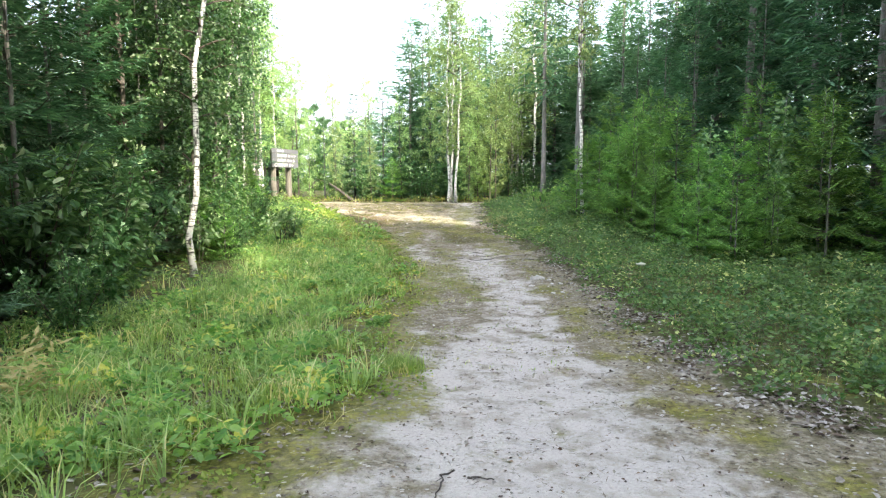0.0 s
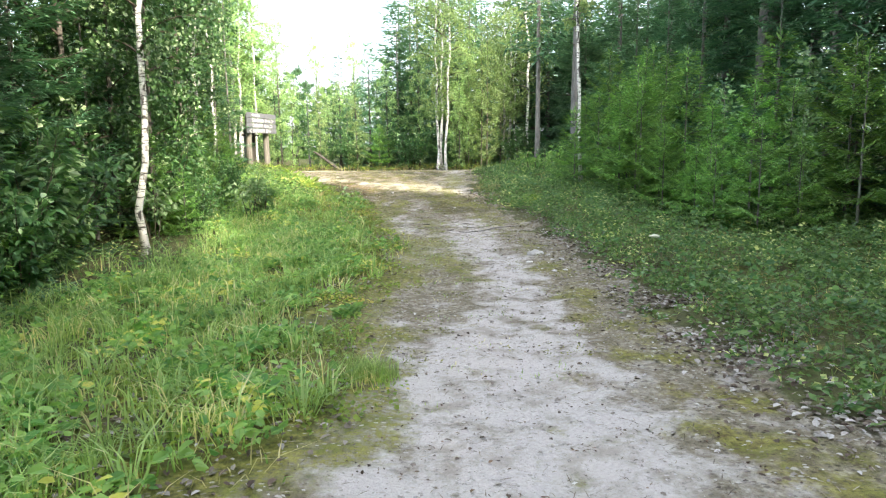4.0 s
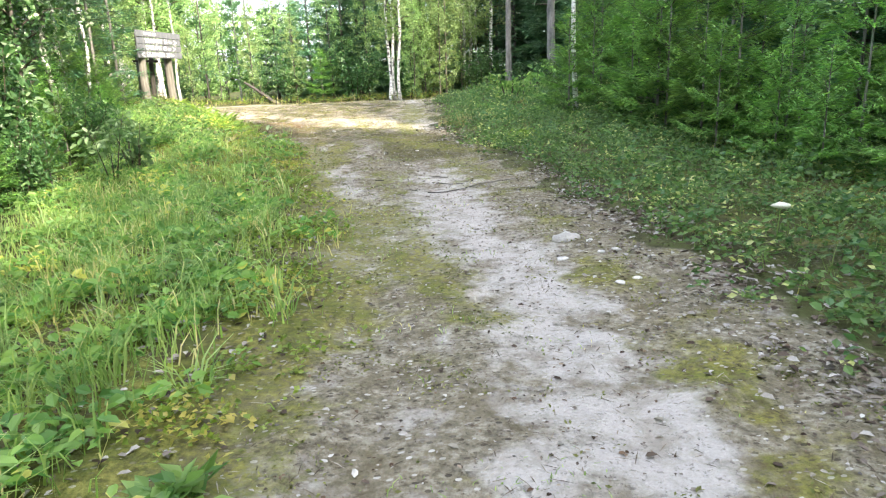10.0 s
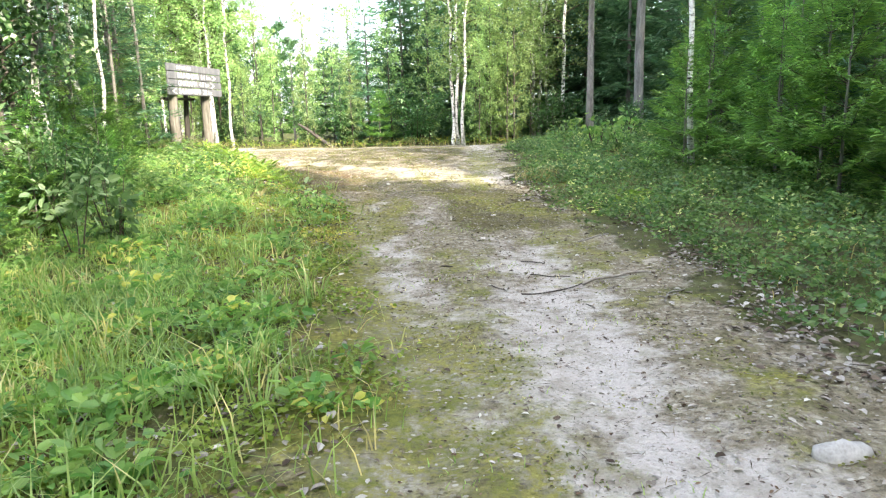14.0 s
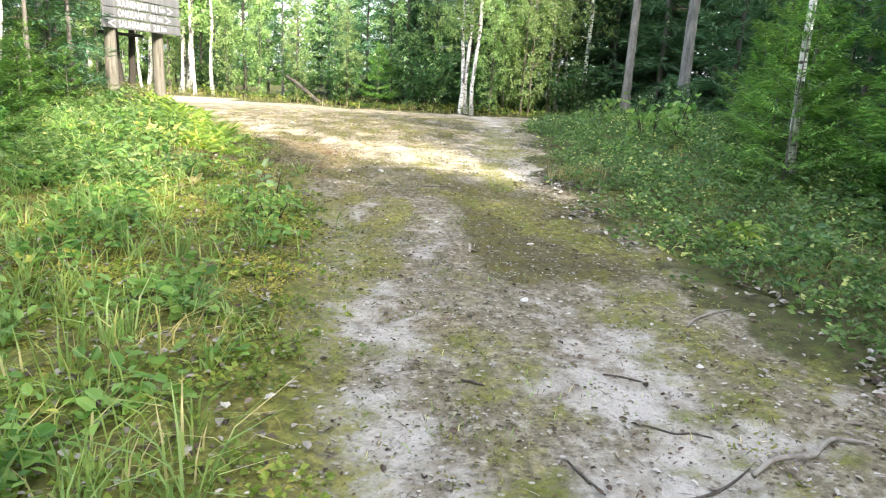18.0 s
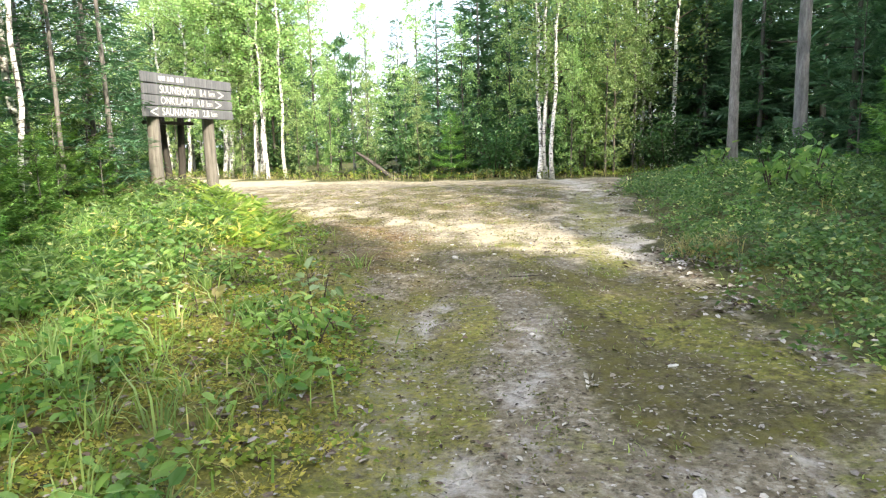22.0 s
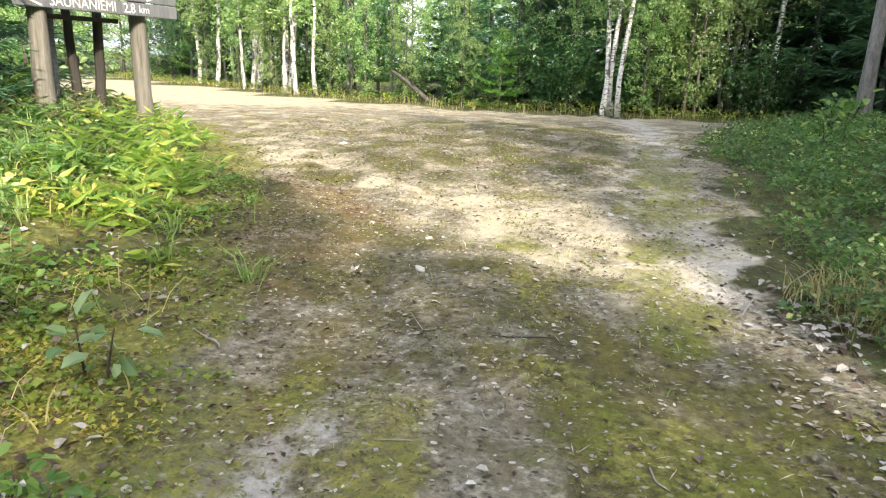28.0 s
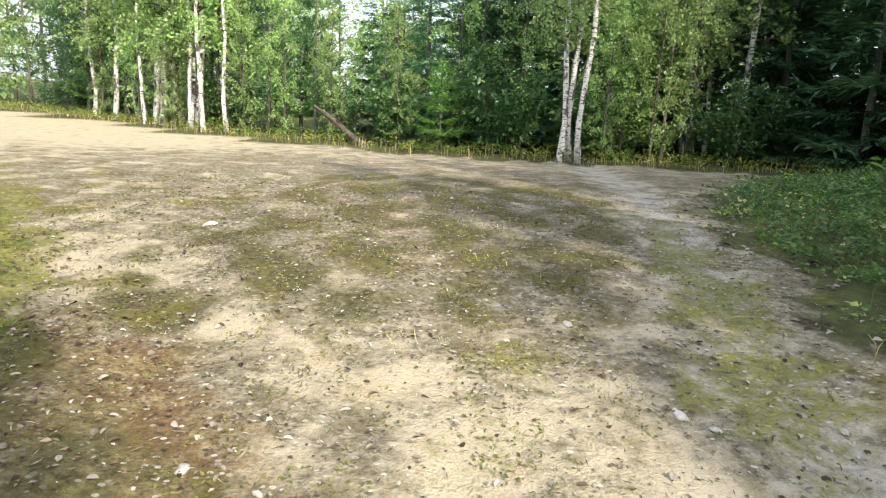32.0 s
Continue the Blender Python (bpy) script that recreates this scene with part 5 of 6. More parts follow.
def golden(x, y):
    d = left_edge(y) - x
    return smooth_step(-0.3, 0.3, d) * smooth_step(2.4, 1.2, d) * smooth_step(13.5, 15.5, y) * smooth_step(18.9, 18.0, y) * smooth_step(-0.4, 0.3, wave(x, y, 39, 0.8))


cover("golden_moss", leafy(*scatter(94, 22000, -4.6, 0.0, 13.5, 19, golden), 0.002, 0.03, 0.028, 4, 0.04, 0.5, 0.6), GOLD_MOSS, "yellow-green feather moss on the verge", "moss")
bare = lambda x, y: 0.12 + 0.88 * smooth_step(-0.35, 0.35, wave(x, y, 22, 1.0) + 0.1)


def tufts(x, y, r, per, spread, low, high, width, bend=1.0):
    """Clumps of broad blades arching outwards."""
    az = r.uniform(0, 2 * np.pi, len(x) * per)
    off = spread * r.uniform(0.1, 1, len(az))
    big = np.repeat(r.uniform(0.6, 1.15, len(x)), per)
    return blades(np.repeat(x, per) + np.cos(az) * off, np.repeat(y, per) + np.sin(az) * off, r, low * big, high * big, width, bend, az + r.normal(0, 0.5, len(az)))


cover("broad_grass", tufts(*scatter(86, 2050, -5.2, 0.2, -5.0, 22.5, lambda x, y: verge_left(x, y) * (0.35 + 0.65 * smooth_step(-0.3, 0.4, wave(x, y, 29, 1.4)))), 18, 0.08, 0.10, 0.30, 0.012, 1.3), BLUE_GRASS, "clumps of broad arching grass blades", "grass")
cover("yellow_grass", tufts(*scatter(87, 980, -5.2, 0.2, -5.0, 22.5, lambda x, y: verge_left(x, y) * smooth_step(0.0, 0.6, wave(x, y, 30, 1.6))), 16, 0.07, 0.10, 0.30, 0.011, 1.3), GRASS, "clumps of yellowish green grass", "grass")
cover("grass", blades(*scatter(61, 76000, -5.2, 0.6, -5.0, 22.8, lambda x, y: verge_left(x, y) * bare(x, y) * np.interp(y, [1, 11, 15, 19, 23], [1, 0.9, 0.4, 0.25, 0.2])), 0.06, 0.30, 0.010, 1.1), GRASS, "green verge grass with some dry blades", "grass")
cover("tall_grass", blades(*scatter(62, 12000, -5.2, 0.2, 1.5, 21, lambda x, y: verge_left(x + 0.5, y) * smooth_step(0.0, 0.8, wave(x, y, 23, 1.8)) * np.interp(y, [12, 16], [1, 0.5])), 0.18, 0.40, 0.010, 1.2), BLUE_GRASS, "tall pale green grass on the verge", "grass")
cover("verge_herbs", leafy(*scatter(63, 20000, -5.2, 0.3, -5.0, 22.5, lambda x, y: verge_left(x, y) * np.interp(y, [13, 16, 19.5, 21], [1, 0.85, 0.8, 0.8]) * smooth_step(-0.3, 0.5, wave(x, y, 24, 1.3))), 0.04, 0.20, 0.075, 6, 0.10, shape=round_leaves), HERB, "broad-leaved herbs among the grass", "herbs")
cover("bank_herbs", leafy(*scatter(64, 2600, -6.2, -1.4, 18.5, 25.5, lambda x, y: smooth_step(0.1, 1.1, left_edge(y) - x + 0.35 * wave(x, y, 25, 0.9)) * smooth_step(1.9, 1.0, left_edge(y) - x) * smooth_step(-0.6, 0.2, wave(x, y, 36, 0.8)) * smooth_step(19.0, 21.2, y + 0.5 * wave(x, y, 26, 1.2))), 0.03, 0.32, 0.20, 8, 0.10, 0.20, 0.9), BRIGHT_HERB, "bright green lanceolate herbs on the bank under the sign", "herbs")


def verge_right(x, y):
    d = x - right_edge(y)
    return smooth_step(0.0, 0.7, d + 0.25 * wave(x, y, 31, 1.1) + 0.25 * smooth_step(11, 8, y)) * smooth_step(6.5, 4.0, d) * (y < 30)


bx, by, br = scatter(65, 42000, 1.3, 9.5, -5.0, 30, lambda x, y: verge_right(x, y) * np.clip(0.6 + 0.6 * wave(x, y, 32, 1.3) + 0.25 * smooth_step(12, 16, y) + 0.5 * wave(x, y, 48, 0.5), 0.05, 1))
hummock = np.clip(0.16 + 0.12 * wave(bx, by, 48, 0.5) + 0.05 * wave(bx, by, 32, 1.3), 0.04, 0.34)
cover("bilberry", leafy(bx, by, br, 0.25 * hummock, 1.25 * hummock, 0.056, 10, 0.12, 0.62, 0.8), BERRY, "dense low bilberry shrubs on the forest floor", "shrubs")
cover("heather", leafy(*scatter(66, 24000, 1.3, 7.5, 3, 30, lambda x, y: verge_right(x + 0.1, y) * smooth_step(2.2, 0.5, x - right_edge(y)) * 0.85 * smooth_step(-0.3, 0.4, wave(x, y, 33, 1.4))), 0.05, 0.22, 0.035, 10, 0.10, 0.25, 1.2), HEATHER, "brownish heather along the track edge", "heather")
cover("seedlings", leafy(*scatter(67, 420, 2.2, 9, 2, 26, lambda x, y: verge_right(x - 0.3, y)), 0.14, 0.38, 0.075, 7, 0.12, 0.7, shape=round_leaves), SEEDLING_LEAF, "green leafy seedlings among the bilberry", "seedlings")
cover("forest_moss", leafy(*scatter(69, 16000, 3.0, 12, 2, 34, lambda x, y: smooth_step(1.5, 3.5, x - right_edge(y))), 0.01, 0.12, 0.09, 3, 0.15, 0.6, 0.5), FOREST_MOSS, "moss and low growth on the forest floor", "moss")
cover("bank_undergrowth", leafy(*scatter(88, 4200, -8.0, -2.6, 17.0, 25.5, lambda x, y: smooth_step(1.0, 1.8, left_edge(y) - x + 0.3 * wave(x, y, 37, 0.8))), 0.02, 0.26, 0.09, 7, 0.14, 0.4, 0.9), BERRY, "dark low herbs and ferns in the shade behind the sign", "undergrowth")
cover("bank_bracken", leafy(*scatter(89, 500, -6.4, -3.4, 20.8, 24.5, lambda x, y: smooth_step(0.8, 1.6, left_edge(y) - x)), 0.05, 0.32, 0.12, 8, 0.12, 0.2, 1.0), HEATHER, "withered brown bracken round the sign posts", "bracken")
cover("forest_herbs", leafy(*scatter(68, 6500, -11.5, -3.4, -6, 25, lambda x, y: smooth_step(2.4, 3.4, left_edge(y) - x)), 0.08, 0.30, 0.06, 8, 0.14, 0.5), BERRY, "low undergrowth under the trees", "undergrowth")


def litter(x, y, r, size, lift=0.012, shape=round_leaves):
    n = len(x)
    az = r.uniform(0, 2 * np.pi, n)
    pos = np.column_stack([x, y, ground_z(x, y) + r.uniform(0.002, lift, n)])
    al = np.column_stack([np.cos(az), np.sin(az), r.normal(0, 0.18, n)])
    ln = size * r.uniform(0.6, 1.35, n)
    return shape(pos, al, r.normal(0, 0.22, (n, 3)) + np.array([0, 0, 1.0]), ln, ln * r.uniform(0.4, 0.75, n), 0.2)


cover("leaf_litter", litter(*scatter(71, 115000, 0.9, 4.8, -4.5, 28, lambda x, y: np.interp(y, [8, 11, 19.5, 21.5], [1.0, 0.6, 0.6, 0.08]) * np.exp(-((x - right_edge(y) - 0.2) / np.interp(y, [3, 9, 13], [0.5, 0.42, 0.34])) ** 2) * (0.15 + 0.85 * smooth_step(-0.4, 0.2, wave(x, y, 41, 1.7)))), 0.050, 0.045), LITTER, "dry brown and grey leaf litter along the track", "leaf litter")
cover("scattered_leaves", litter(*scatter(72, 8500, -4, 3, 2, 27, lambda x, y: np.interp(y, [7, 13], [0.35, 0.9]) * smooth_step(0.0, 0.4, way_depth(x, y))), 0.036), LITTER, "fallen leaves and bark chips scattered on the track", "leaf litter")
cover("pale_leaves", litter(*scatter(73, 1700, -4, 3.4, 3, 27, lambda x, y: smooth_step(-0.6, 0.2, way_depth(x, y))), 0.036), PALE_LEAF, "pale fallen leaves on the track", "leaf litter")
cover("verge_litter", litter(*scatter(78, 14000, -5, 0.4, 1.5, 22, lambda x, y: smooth_step(-0.3, 0.3, left_edge(y) - x) * smooth_step(2.6, 1.2, left_edge(y) - x)), 0.05, 0.03), LITTER, "dry leaves and straw among the verge plants", "leaf litter")
cover("clover", leafy(*scatter(79, 24000, -5, 0.4, 1.5, 22, lambda x, y: smooth_step(-0.5, 0.4, left_edge(y) - x) * smooth_step(3.2, 1.6, left_edge(y) - x) * smooth_step(-0.5, 0.4, wave(x, y, 27, 1.1))), 0.015, 0.08, 0.036, 6, 0.07, 0.85), BRIGHT_HERB, "low clover and small herbs on the verge", "herbs")
cover("straw_patches", blades(*scatter(80, 16000, -5, 0.3, 1.5, 22, lambda x, y: smooth_step(-0.2, 0.5, left_edge(y) - x) * smooth_step(3.4, 2.0, left_edge(y) - x) * smooth_step(0.3, 0.9, wave(x, y, 28, 1.5))), 0.04, 0.20, 0.008, 2.2), DRY_GRASS, "yellowed flattened grass in patches", "grass")
cover("heath_grass", blades(*scatter(83, 62000, 1.3, 7.5, 4, 31, lambda x, y: smooth_step(0.0, 0.6, x - right_edge(y) + 0.2 * wave(x, y, 34, 0.9)) * smooth_step(4.5, 2.2, x - right_edge(y)) * (0.32 - 0.2 * smooth_step(11, 16, y))), 0.05, 0.22, 0.007, 1.2), HEATH_GRASS, "short wiry grass between heather and bilberry", "grass")


def straws(x, y, r, low, high, width):
    n = len(x)
    az = r.uniform(0, 2 * np.pi, n)
    pos = np.column_stack([x, y, ground_z(x, y) + r.uniform(0.001, 0.006, n)])
    ln = r.uniform(low, high, n)
    return leaf_cards(pos, np.column_stack([np.cos(az), np.sin(az), r.normal(0, 0.06, n)]), r.normal(0, 0.15, (n, 3)) + np.array([0, 0, 1.0]), ln, np.full(n, width), 0.3)


on_way = lambda x, y: smooth_step(-0.3, 0.3, way_depth(x, y))
cover("straw_litter", straws(*scatter(84, 30000, -4.5, 3.0, 3, 27, lambda x, y: on_way(x, y) * (0.35 + 0.65 * smooth_step(-0.3, 0.5, wave(x, y, 43, 0.8)))), 0.03, 0.10, 0.005), STRAW, "needles, straws and bark bits strewn over the track", "leaf litter")
cover("moss_tufts", leafy(*scatter(85, 30000, -4.5, 3.0, 6, 28, lambda x, y: on_way(x, y) * smooth_step(0.0, 0.7, wave(x, y, 44, 0.9) + 0.35 * smooth_step(15, 18, y)) * (1 - 0.85 * np.exp(-((x - rut(y, 1)) / 0.4) ** 2)) * (1 - 0.8 * smooth_step(0.2, 0.5, x) * smooth_step(15, 15.8, y) * smooth_step(19.8, 19.2, y))), 0.002, 0.018, 0.022, 4, 0.035, 0.5, 0.6), MOSS_TUFT, "small olive moss tufts on the track", "moss")
cover("track_weeds", blades(*scatter(74, 30000, -3.5, 2.6, 5, 25, lambda x, y: smooth_step(0.0, 0.3, way_depth(x, y)) * smooth_step(0.15, 0.8, wave(x, y, 42, 1.2)) * np.exp(-((x - 0.5 * (rut(y, 0) + rut(y, 1))) / 0.7) ** 2)), 0.012, 0.05, 0.006, 1.2), GRASS, "short sparse grass in the middle of the track", "grass")
cover("roadside_grass", blades(*scatter(75, 18000, -24, 9, 32, 50, lambda x, y: np.exp(-((far_edge(x) - y + 0.9) / 0.8) ** 2)), 0.10, 0.42, 0.010, 1.0), DRY_GRASS, "dry yellow grass along the crossing road", "grass")
cover("roadside_green", leafy(*scatter(76, 9000, -24, 9, 32, 50, lambda x, y: np.exp(-((far_edge(x) - y + 1.2) / 0.9) ** 2)), 0.1, 0.4, 0.09, 6, 0.15, 0.5), BRIGHT_HERB, "green herbs along the crossing road", "herbs")


def pebbles(x, y, r, low, high):
    """Small stones: rough six-sided lumps."""
    n = len(x)
    s = low * (high / low) ** (r.uniform(0, 1, n) ** 2.2)
    base = np.array([[1, 0, 0], [0, 1, 0], [-1, 0, 0], [0, -1, 0], [0.5, 0.5, 0.7], [-0.5, 0.5, 0.7], [-0.5, -0.5, 0.7], [0.5, -0.5, 0.7]])
    az = r.uniform(0, 2 * np.pi, n)
    rot = np.stack([np.stack([np.cos(az), -np.sin(az)], 1), np.stack([np.sin(az), np.cos(az)], 1)], 1)
    v = base[None] * (1 + r.normal(0, 0.16, (n, 8, 3))) * np.array([1, 0.75, 0.62])
    v[:, :, :2] = np.einsum("nij,nkj->nki", rot, v[:, :, :2])
    v = v * s[:, None, None] + np.stack([x, y, ground_z(x, y) - 0.15 * s], 1)[:, None]
    f = np.array([[0, 1, 5, 4], [1, 2, 6, 5], [2, 3, 7, 6], [3, 0, 4, 7], [4, 5, 6, 7]])
    return v.reshape(-1, 3), (np.arange(n)[:, None, None] * 8 + f).reshape(-1, 4)


cover("brown_litter", litter(*scatter(91, 10000, -4.6, -0.4, 15.5, 23.5, lambda x, y: np.exp(-((x - left_edge(y) + 0.1) / 0.9) ** 2) * (0.2 + 0.8 * smooth_step(-0.3, 0.5, wave(x, y, 46, 1.0)))), 0.036, 0.02, leaf_cards), BROWN_LITTER, "reddish brown dead leaves and needles by the moss", "leaf litter")
cover("bark_bits", litter(*scatter(90, 46000, -4.2, 2.8, 4, 27, lambda x, y: on_way(x, y) * (0.3 + 0.7 * smooth_step(8, 15, y)) * (0.3 + 0.7 * smooth_step(-0.4, 0.4, wave(x, y, 45, 0.7)))), 0.022, 0.010, leaf_cards), LITTER, "small bits of bark and leaf strewn over the track", "leaf litter")
cover("leaf_clods", litter(*scatter(93, 9000, -1.5, 3.2, 2.5, 15, lambda x, y: on_way(x, y) * smooth_step(0.25, 0.75, wave(x, y, 47, 0.45))), 0.022, 0.012), BROWN_LITTER, "small dark clumps of leaf bits on the sand", "leaf litter")
cover("gravel", pebbles(*scatter(77, 9000, -4, 3, 2, 27, lambda x, y: smooth_step(0.0, 0.35, way_depth(x, y))), 0.003, 0.014), GRAVEL, "small stones and grit on the sandy track", "gravel")


# ---- stones, sticks and single plants ----
def stone_mesh(seed, sx, sy, sz):
    r = np.random.default_rng(seed)
    bm = bmesh.new()
    bmesh.ops.create_icosphere(bm, subdivisions=2, radius=1.0)
    for v in bm.verts:
        k = 1 + 0.42 * noise.noise(v.co * 1.3 + Vector((seed, 0, 0))) + 0.16 * noise.noise(v.co * 4 + Vector((0, seed, 0)))
        v.co = Vector((v.co.x * sx * k, v.co.y * sy * k, max(v.co.z, -0.5) * sz * k))
    me = bpy.data.meshes.new("stone")
    bm.to_mesh(me)
    bm.free()
    me.materials.append(STONE)
    for p in me.polygons:
        p.use_smooth = True
    return me


for k, (x, y, sx, sy, sz) in enumerate(((1.72, 10.46, 0.12, 0.055, 0.06), (1.56, 9.98, 0.05, 0.045, 0.012), (1.88, 10.05, 0.035, 0.028, 0.015), (2.02, 10.11, 0.034, 0.03, 0.018), (2.2, 10.15, 0.028, 0.022, 0.012), (1.89, 10.36, 0.05, 0.022, 0.01), (0.29, 22.46, 0.05, 0.03, 0.012), (-0.66, 20.55, 0.03, 0.028, 0.012), (-0.16, 19.97, 0.028, 0.02, 0.01), (0.13, 17.23, 0.024, 0.018, 0.01), (0.7, 21.57, 0.055, 0.03, 0.014), (0.82, 21.45, 0.028, 0.02, 0.01), (-2.6, 24.3, 0.06, 0.04, 0.03), (0.7, 15.24, 0.05, 0.03, 0.012), (1.77, 9.35, 0.04, 0.03, 0.013), (1.92, 9.43, 0.035, 0.03, 0.013), (0.95, 16.7, 0.045, 0.02, 0.01), (-1.2, 20.9, 0.035, 0.025, 0.012), (-0.58, 19.9, 0.05, 0.03, 0.02), (-1.55, 17.47, 0.05, 0.035, 0.02))):
    ob = new("stone", stone_mesh(k + 1, sx, sy, sz))
    ob.matrix_basis = pose(x, y, float(ground_z(x, y)) + 0.15 * sz, 0, 0, k * 47)
    tagged(ob, "flat pale grey stone lying on the sandy track", "stone", "stones on the track")


def stick(name, x0, y0, x1, y1, thick, seed, mat, label, arch=0.01, sides=6, side_twigs=1):
    r = np.random.default_rng(seed)
    s = np.linspace(0, 1, 12)
    px, py = x0 + (x1 - x0) * s, y0 + (y1 - y0) * s
    dx, dy = y0 - y1, x1 - x0
    w = np.cumsum(r.normal(0, 0.026, 12))
    w -= w[0] + (w[-1] - w[0]) * s
    px, py = px + dx * w * 1.4, py + dy * w * 1.4
    pz = ground_z(px, py) + thick * 0.8 + arch * np.sin(np.pi * s)
    pts = np.column_stack([px, py, pz])
    o = pts.mean(0)
    ob = thing(name, label, "stick", "sticks on the track", Matrix.Translation(o))
    part("stem", quad_mesh("stem", *tube(pts - o, thick * np.linspace(1.0, 0.45, 12), sides), mat, True), ob)
    for q in range(side_twigs):
        a = pts[4 + 3 * q] - o
        d = np.array([r.normal(0, 0.12), r.normal(0, 0.12), 0.02])
        part("side_twig", quad_mesh("side_twig", *tube(np.stack([a, a + d * 0.6, a + d]), [thick * 0.5, thick * 0.35, thick * 0.2], 4), mat, True), ob)


def bent_stick(points, thick, mat, label, arch=0.0):
    """A crooked stick through the places given, lying on the ground."""
    p = np.array(points)
    s = np.linspace(0, len(p) - 1, 4 * len(p))
    px, py = (np.interp(s, np.arange(len(p)), p[:, k]) for k in (0, 1))
    px[1:-1], py[1:-1] = (px[:-2] + 2 * px[1:-1] + px[2:]) / 4, (py[:-2] + 2 * py[1:-1] + py[2:]) / 4
    pts = np.column_stack([px, py, ground_z(px, py) + thick * 0.8 + arch * np.sin(np.pi * s / s[-1])])
    o = pts.mean(0)
    ob = thing("stick", label, "stick", "sticks on the track", Matrix.Translation(o))
    part("stem", quad_mesh("stem", *tube(pts - o, thick * np.linspace(0.75, 1.0, len(pts)) * (1 - 0.5 * (s / s[-1]) ** 3), 6), mat, True), ob)


bent_stick([(0.82, 13.07), (0.97, 13.14), (1.16, 13.21), (1.36, 13.37)], 0.008, STICK_BARK, "thin dark straight stick lying on the sandy track")
bent_stick([(1.35, 13.32), (1.47, 13.41), (1.56, 13.43), (1.65, 13.43), (1.77, 13.55), (1.85, 13.61), (1.97, 13.53)], 0.015, PALE_STICK, "thick pale crooked stick with flaking bark on the track", 0.012)
bent_stick([(0.97, 14.2), (1.08, 14.17), (1.16, 14.14)], 0.007, STICK_BARK, "short dark twig on the sand")
bent_stick([(0.98, 13.71), (1.14, 13.64), (1.23, 13.65), (1.31, 13.61)], 0.006, STICK_BARK, "bent dark twig on the sand")
bent_stick([(0.62, 13.38), (0.66, 13.25), (0.71, 13.13)], 0.006, STICK_BARK, "short dark twig beside the longer stick")
bent_stick([(1.25, 12.77), (1.27, 12.71), (1.29, 12.66)], 0.005, STICK_BARK, "tiny dark twig on the sand")
bent_stick([(1.65, 14.85), (1.78, 15.04), (2.04, 15.14)], 0.010, PALE_STICK, "bleached bent twig by the leaf litter")
bent_stick([(1.78, 12.64), (1.86, 12.79), (2.09, 13.08)], 0.010, PALE_STICK, "pale hooked twig at the track edge", 0.02)
bent_stick([(0.22, 14.02), (0.28, 14), (0.33, 13.97)], 0.009, STICK_BARK, "short dark piece of bark on the track")
bent_stick([(0, 18.98), (0.09, 18.99), (0.31, 19.03)], 0.006, STICK_BARK, "thin dark twig on the trodden ground")
bent_stick([(-0.32, 17.96), (-0.24, 17.97), (-0.17, 17.98)], 0.004, PALE_STICK, "thin pale straw on the trodden ground")
bent_stick([(0.69, 18.04), (0.7, 17.94), (0.74, 17.9)], 0.005, PALE_STICK, "short pale twig on the moss")
bent_stick([(1.34, 19.62), (1.43, 19.78), (1.5, 19.87)], 0.006, PALE_STICK, "dry twig in the sunlit sand", 0.04)
bent_stick([(1.66, 20.01), (1.83, 20.19), (1.99, 20.51)], 0.006, PALE_STICK, "dry branching twig at the verge", 0.06)
stick("stick", 0.14, 3.58, 0.02, 3.21, 0.006, 2, STICK_BARK, "thin twig lying on the sand")
stick("stick", 0.21, 3.45, 0.35, 3.44, 0.007, 3, STICK_BARK, "thin twig lying on the sand")
stick("stick", -0.4, 18.92, -0.27, 19.05, 0.008, 5, PALE_STICK, "short pale twig on the moss")
stick("stick", -1.39, 18.64, -1.27, 18.55, 0.010, 6, PALE_STICK, "short pale twig on the moss")
stick("stick", 1.9, 20.9, 2.4, 21.2, 0.006, 7, PALE_STICK, "dry thin twig at the verge")
LOG = thing("dead_trunk", "thin dead trunk leaning in the roadside growth", "dead tree", "", Matrix.Translation((-3.95, 36.6, float(ground_z(-3.95, 36.6)))))
part("trunk", quad_mesh("trunk", *tube([(0.2, 0, -0.05), (-0.25, 0.05, 0.24), (-0.6, 0.08, 0.52), (-0.95, 0.1, 0.78), (-1.3, 0.12, 1.0)], [0.085, 0.08, 0.07, 0.06, 0.04], 9), STICK_BARK, True), LOG)
part("snag", quad_mesh("snag", *tube([(-0.6, 0.08, 0.52), (-0.62, -0.05, 0.72), (-0.55, -0.1, 0.88)], [0.03, 0.022, 0.012], 6), STICK_BARK, True), LOG)
stick("branch", 6.0, 20.4, 6.5, 19.7, 0.02, 9, PALE_STICK, "pale dead branch on the forest floor", 0.15)


def plant(name, x, y, geo, mat, label, category):
    v, f = geo
    o = np.array([x, y, float(ground_z(x, y))])
    ob = thing(name, label, category, "", Matrix.Translation(o))
    part("foliage", quad_mesh("foliage", v - o, f, mat), ob)


def clump(x, y, n, spread, seed):
    r = np.random.default_rng(seed)
    return x + r.normal(0, spread, n), y + r.normal(0, spread, n), r


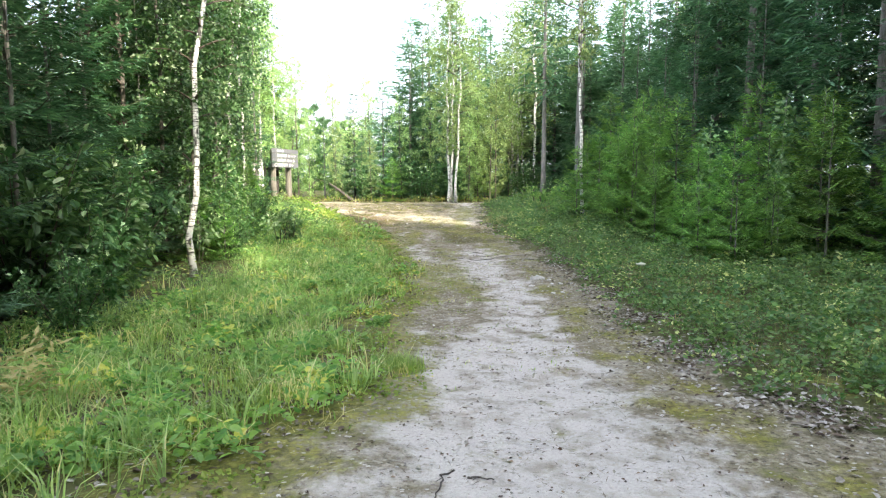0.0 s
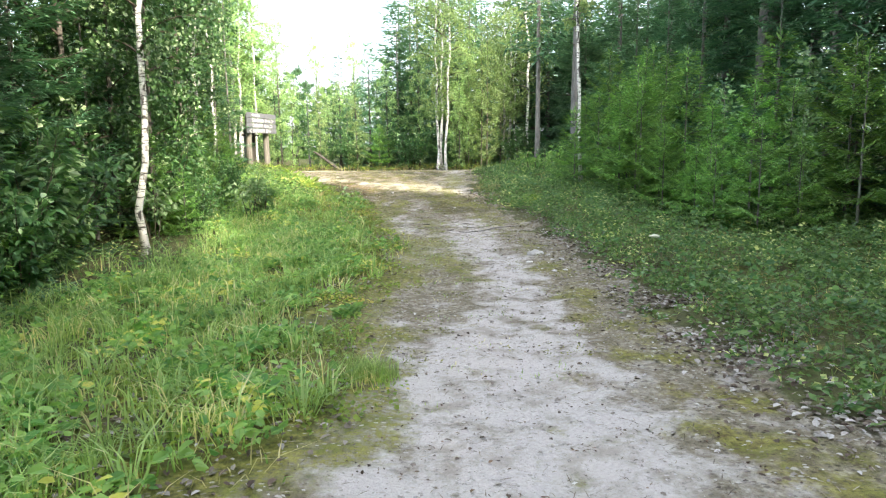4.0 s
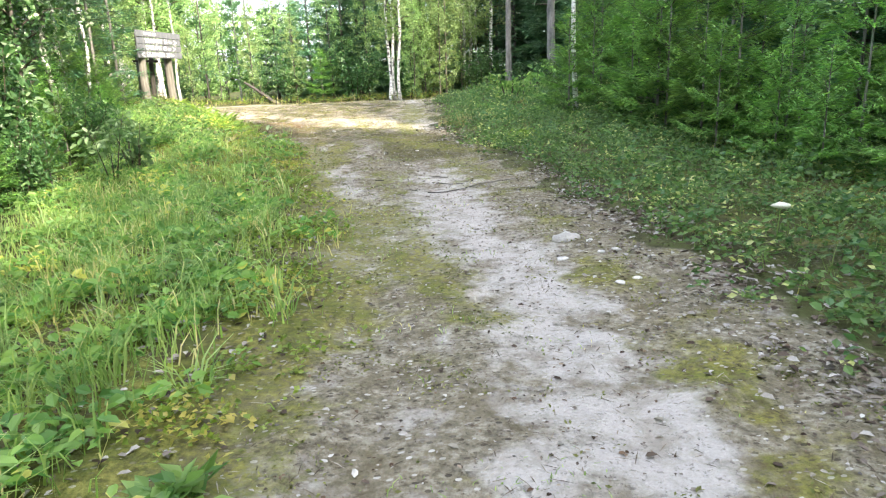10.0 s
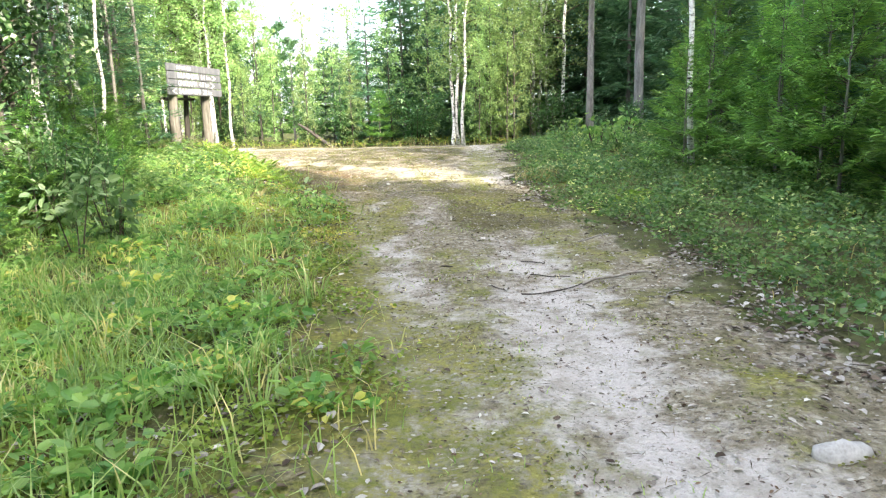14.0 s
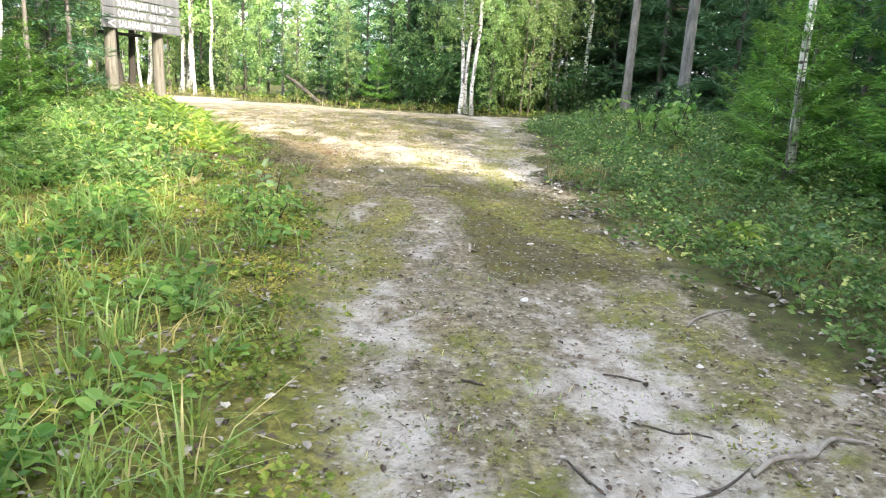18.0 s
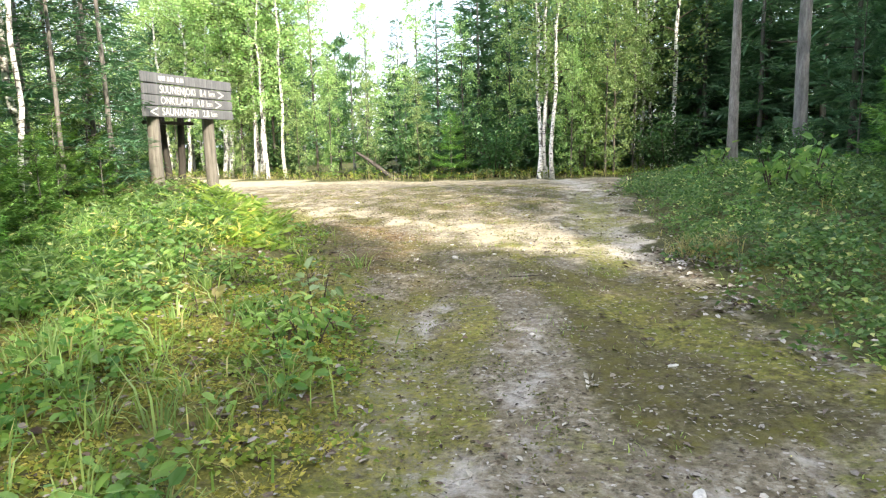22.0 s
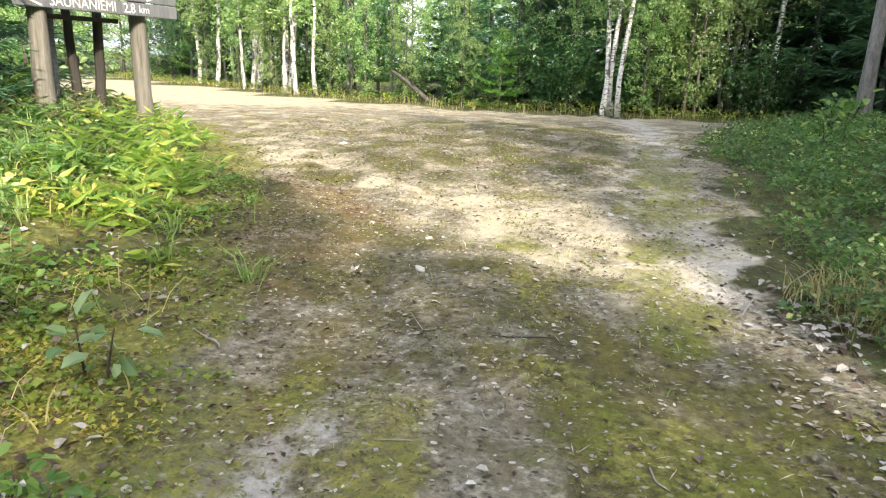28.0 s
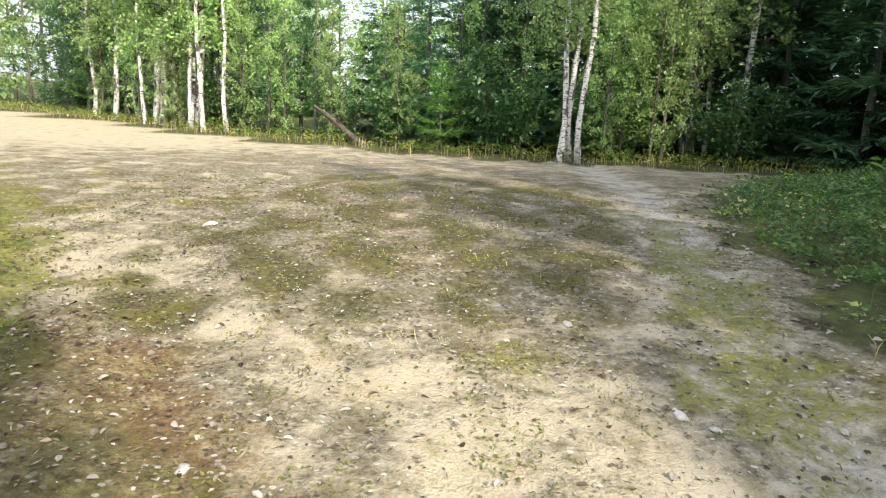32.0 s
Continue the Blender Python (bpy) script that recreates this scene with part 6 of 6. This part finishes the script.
plant("grass_tuft", -0.25, 5.62, blades(*clump(-0.25, 5.62, 500, 0.10, 81), 0.08, 0.20, 0.006, 0.9), GRASS, "dense bright green grass tuft at the track edge", "grass tuft")
weed = Planter(bush("leafy_plant", bush_parts(57, 0.24, 0.15, 6, 0.075, 11, 0.62, 0.3), HERB, "low leafy weed with broad green leaves in the moss", "plant", "weeds on the verge"))
for x, y, s, w in ((-1.35, 17.0, 1.0, 1.0), (-1.56, 17.05, 0.9, 1.2), (-1.72, 17.40, 0.95, 1.0), (-1.22, 17.26, 0.7, 1.0), (-1.92, 17.45, 0.6, 1.2), (-1.50, 16.72, 0.55, 1.2), (-3.05, 18.6, 1.0, 1.2), (-3.3, 17.9, 0.9, 1.2)):
    weed.put(x, y, 137 * x + 61 * y, s, w, sink=0.01)
Planter(bush("pale_plant", bush_parts(58, 0.42, 0.07, 2, 0.12, 9, 0.7, 0.5), PALE_FOLIAGE, "thin weed with pale grey-green leaves by the moss", "plant", "weeds on the verge")).put(-1.62, 18.12, 20, 0.9, sink=0.01)
Planter(bush("pale_shoot", bush_parts(59, 0.26, 0.05, 2, 0.12, 4, 0.4, 0.3), DRY_GRASS, "yellowed leafy shoot standing in the moss", "plant", "weeds on the verge")).put(-2.27, 17.44, 80, 1.0, sink=0.01)
for x, y, s in ((3.72, 22.35, 2.3), (3.95, 23.05, 2.0), (4.55, 23.4, 2.2), (3.3, 24.4, 1.5), (4.0, 21.6, 1.4), (3.93, 26.0, 2.0), (2.9, 21.2, 1.0)):
    weed.put(x, y, 97 * x + 41 * y, s, 0.9, sink=0.01, label="bright green leafy shrub among the bilberry")
for x, y in ((2.18, 19.75), (1.84, 19.92), (2.02, 19.62)):
    plant("grass_tuft", x, y, blades(*clump(x, y, 130, 0.11, int(100 * x)), 0.06, 0.26, 0.008, 1.3), DRY_GRASS, "tuft of yellowed grass at the verge", "grass tuft")
plant("leafy_plant", -0.52, 7.32, leafy(*clump(-0.52, 7.32, 14, 0.06, 83), 0.02, 0.09, 0.09, 8, 0.06, 0.5), HERB, "small leafy weed at the track edge", "plant")
flower_at = np.array([3.14, 9.84, float(ground_z(3.14, 9.84))])
flower = thing("flower", "flat cream flower head on a thin stalk among bilberry", "flower", "", Matrix.Translation(flower_at))
part("stalk", quad_mesh("stalk", *tube([(0, 0, 0), (0.01, 0, 0.15), (0.02, 0.01, 0.29)], [0.005, 0.004, 0.003], 5), HERB, True), flower)
head_mesh = stone_mesh(31, 0.065, 0.06, 0.022)
head_mesh.materials.clear()
head_mesh.materials.append(FLOWER)
part("flower_head", head_mesh, flower, "flat cream umbel").location = (0.02, 0.01, 0.295)
Planter(bush("leafy_plant", bush_parts(60, 0.75, 0.22, 6, 0.11, 26, 0.6, 0.15), SEEDLING_LEAF, "upright dark leafy plant on the verge", "plant", "weeds on the verge")).put(-2.96, 14.66, 0, 1.0, sink=0.01)
plant("leafy_plant", 2.74, 16.68, leafy(*clump(2.74, 16.68, 20, 0.10, 86), 0.05, 0.22, 0.1, 8, 0.08, 0.6), BRIGHT_HERB, "bright green weed at the litter edge", "plant")
plant("dry_leaf", 0.41, 16.33, leafy(*clump(0.41, 16.33, 3, 0.03, 87), 0.01, 0.03, 0.06, 4, 0.04, 0.45), PALE_LEAF, "curled dry grey leaf lying on the track", "leaf")
plant("dry_fern", -2.72, 4.44, leafy(*clump(-2.72, 4.44, 30, 0.12, 88), 0.1, 0.55, 0.10, 9, 0.10, 0.25), DRY_GRASS, "withered pale fern on the verge", "fern")
plant("dry_leaf", -0.99, 19.71, leafy(*clump(-0.99, 19.71, 5, 0.07, 89), 0.005, 0.02, 0.05, 3, 0.04, 0.45), LITTER, "curled brown leaves lying on the moss", "leaf")
plant("tall_herb", -2.65, 7.58, leafy(*clump(-2.65, 7.58, 8, 0.05, 90), 0.3, 0.95, 0.06, 9, 0.05, 0.4), BRIGHT_HERB, "tall yellowish herb at the forest edge", "plant")
plant("tall_herb", -3.19, 12.75, leafy(*clump(-3.19, 12.75, 7, 0.05, 92), 0.25, 0.8, 0.06, 9, 0.05, 0.4), BUSH_LEAF, "tall pale herb among the grass", "plant")


def lathe(profile_points, sides=16):
    """A turned shape from (radius, height) pairs."""
    r, z = np.array(profile_points).T
    a = np.arange(sides) * 2 * np.pi / sides
    v = np.stack([r[:, None] * np.cos(a), r[:, None] * np.sin(a), np.repeat(z[:, None], sides, 1)], -1).reshape(-1, 3)
    i, j = np.meshgrid(np.arange(len(r) - 1), np.arange(sides), indexing="ij")
    k = (j + 1) % sides
    return v, np.stack([i * sides + j, i * sides + k, (i + 1) * sides + k, (i + 1) * sides + j], -1).reshape(-1, 4)


fungus = thing("mushroom", "white mushroom with a wide flat cap in the moss", "mushroom", "", Matrix.Translation((-1.80, 17.62, float(ground_z(-1.80, 17.62)) - 0.01)))
part("stem", quad_mesh("stem", *lathe([(0.001, 0.0), (0.016, 0.0), (0.013, 0.05), (0.012, 0.10), (0.001, 0.105)]), PALE_LEAF, True), fungus)
cap = part("cap", quad_mesh("cap", *lathe([(0.001, 0.098), (0.045, 0.094), (0.062, 0.100), (0.064, 0.107), (0.05, 0.119), (0.028, 0.124), (0.001, 0.122)]), FLOWER, True), fungus, "wide cream-white cap")
cap.matrix_basis = Matrix.Rotation(radians(7), 4, 'X')
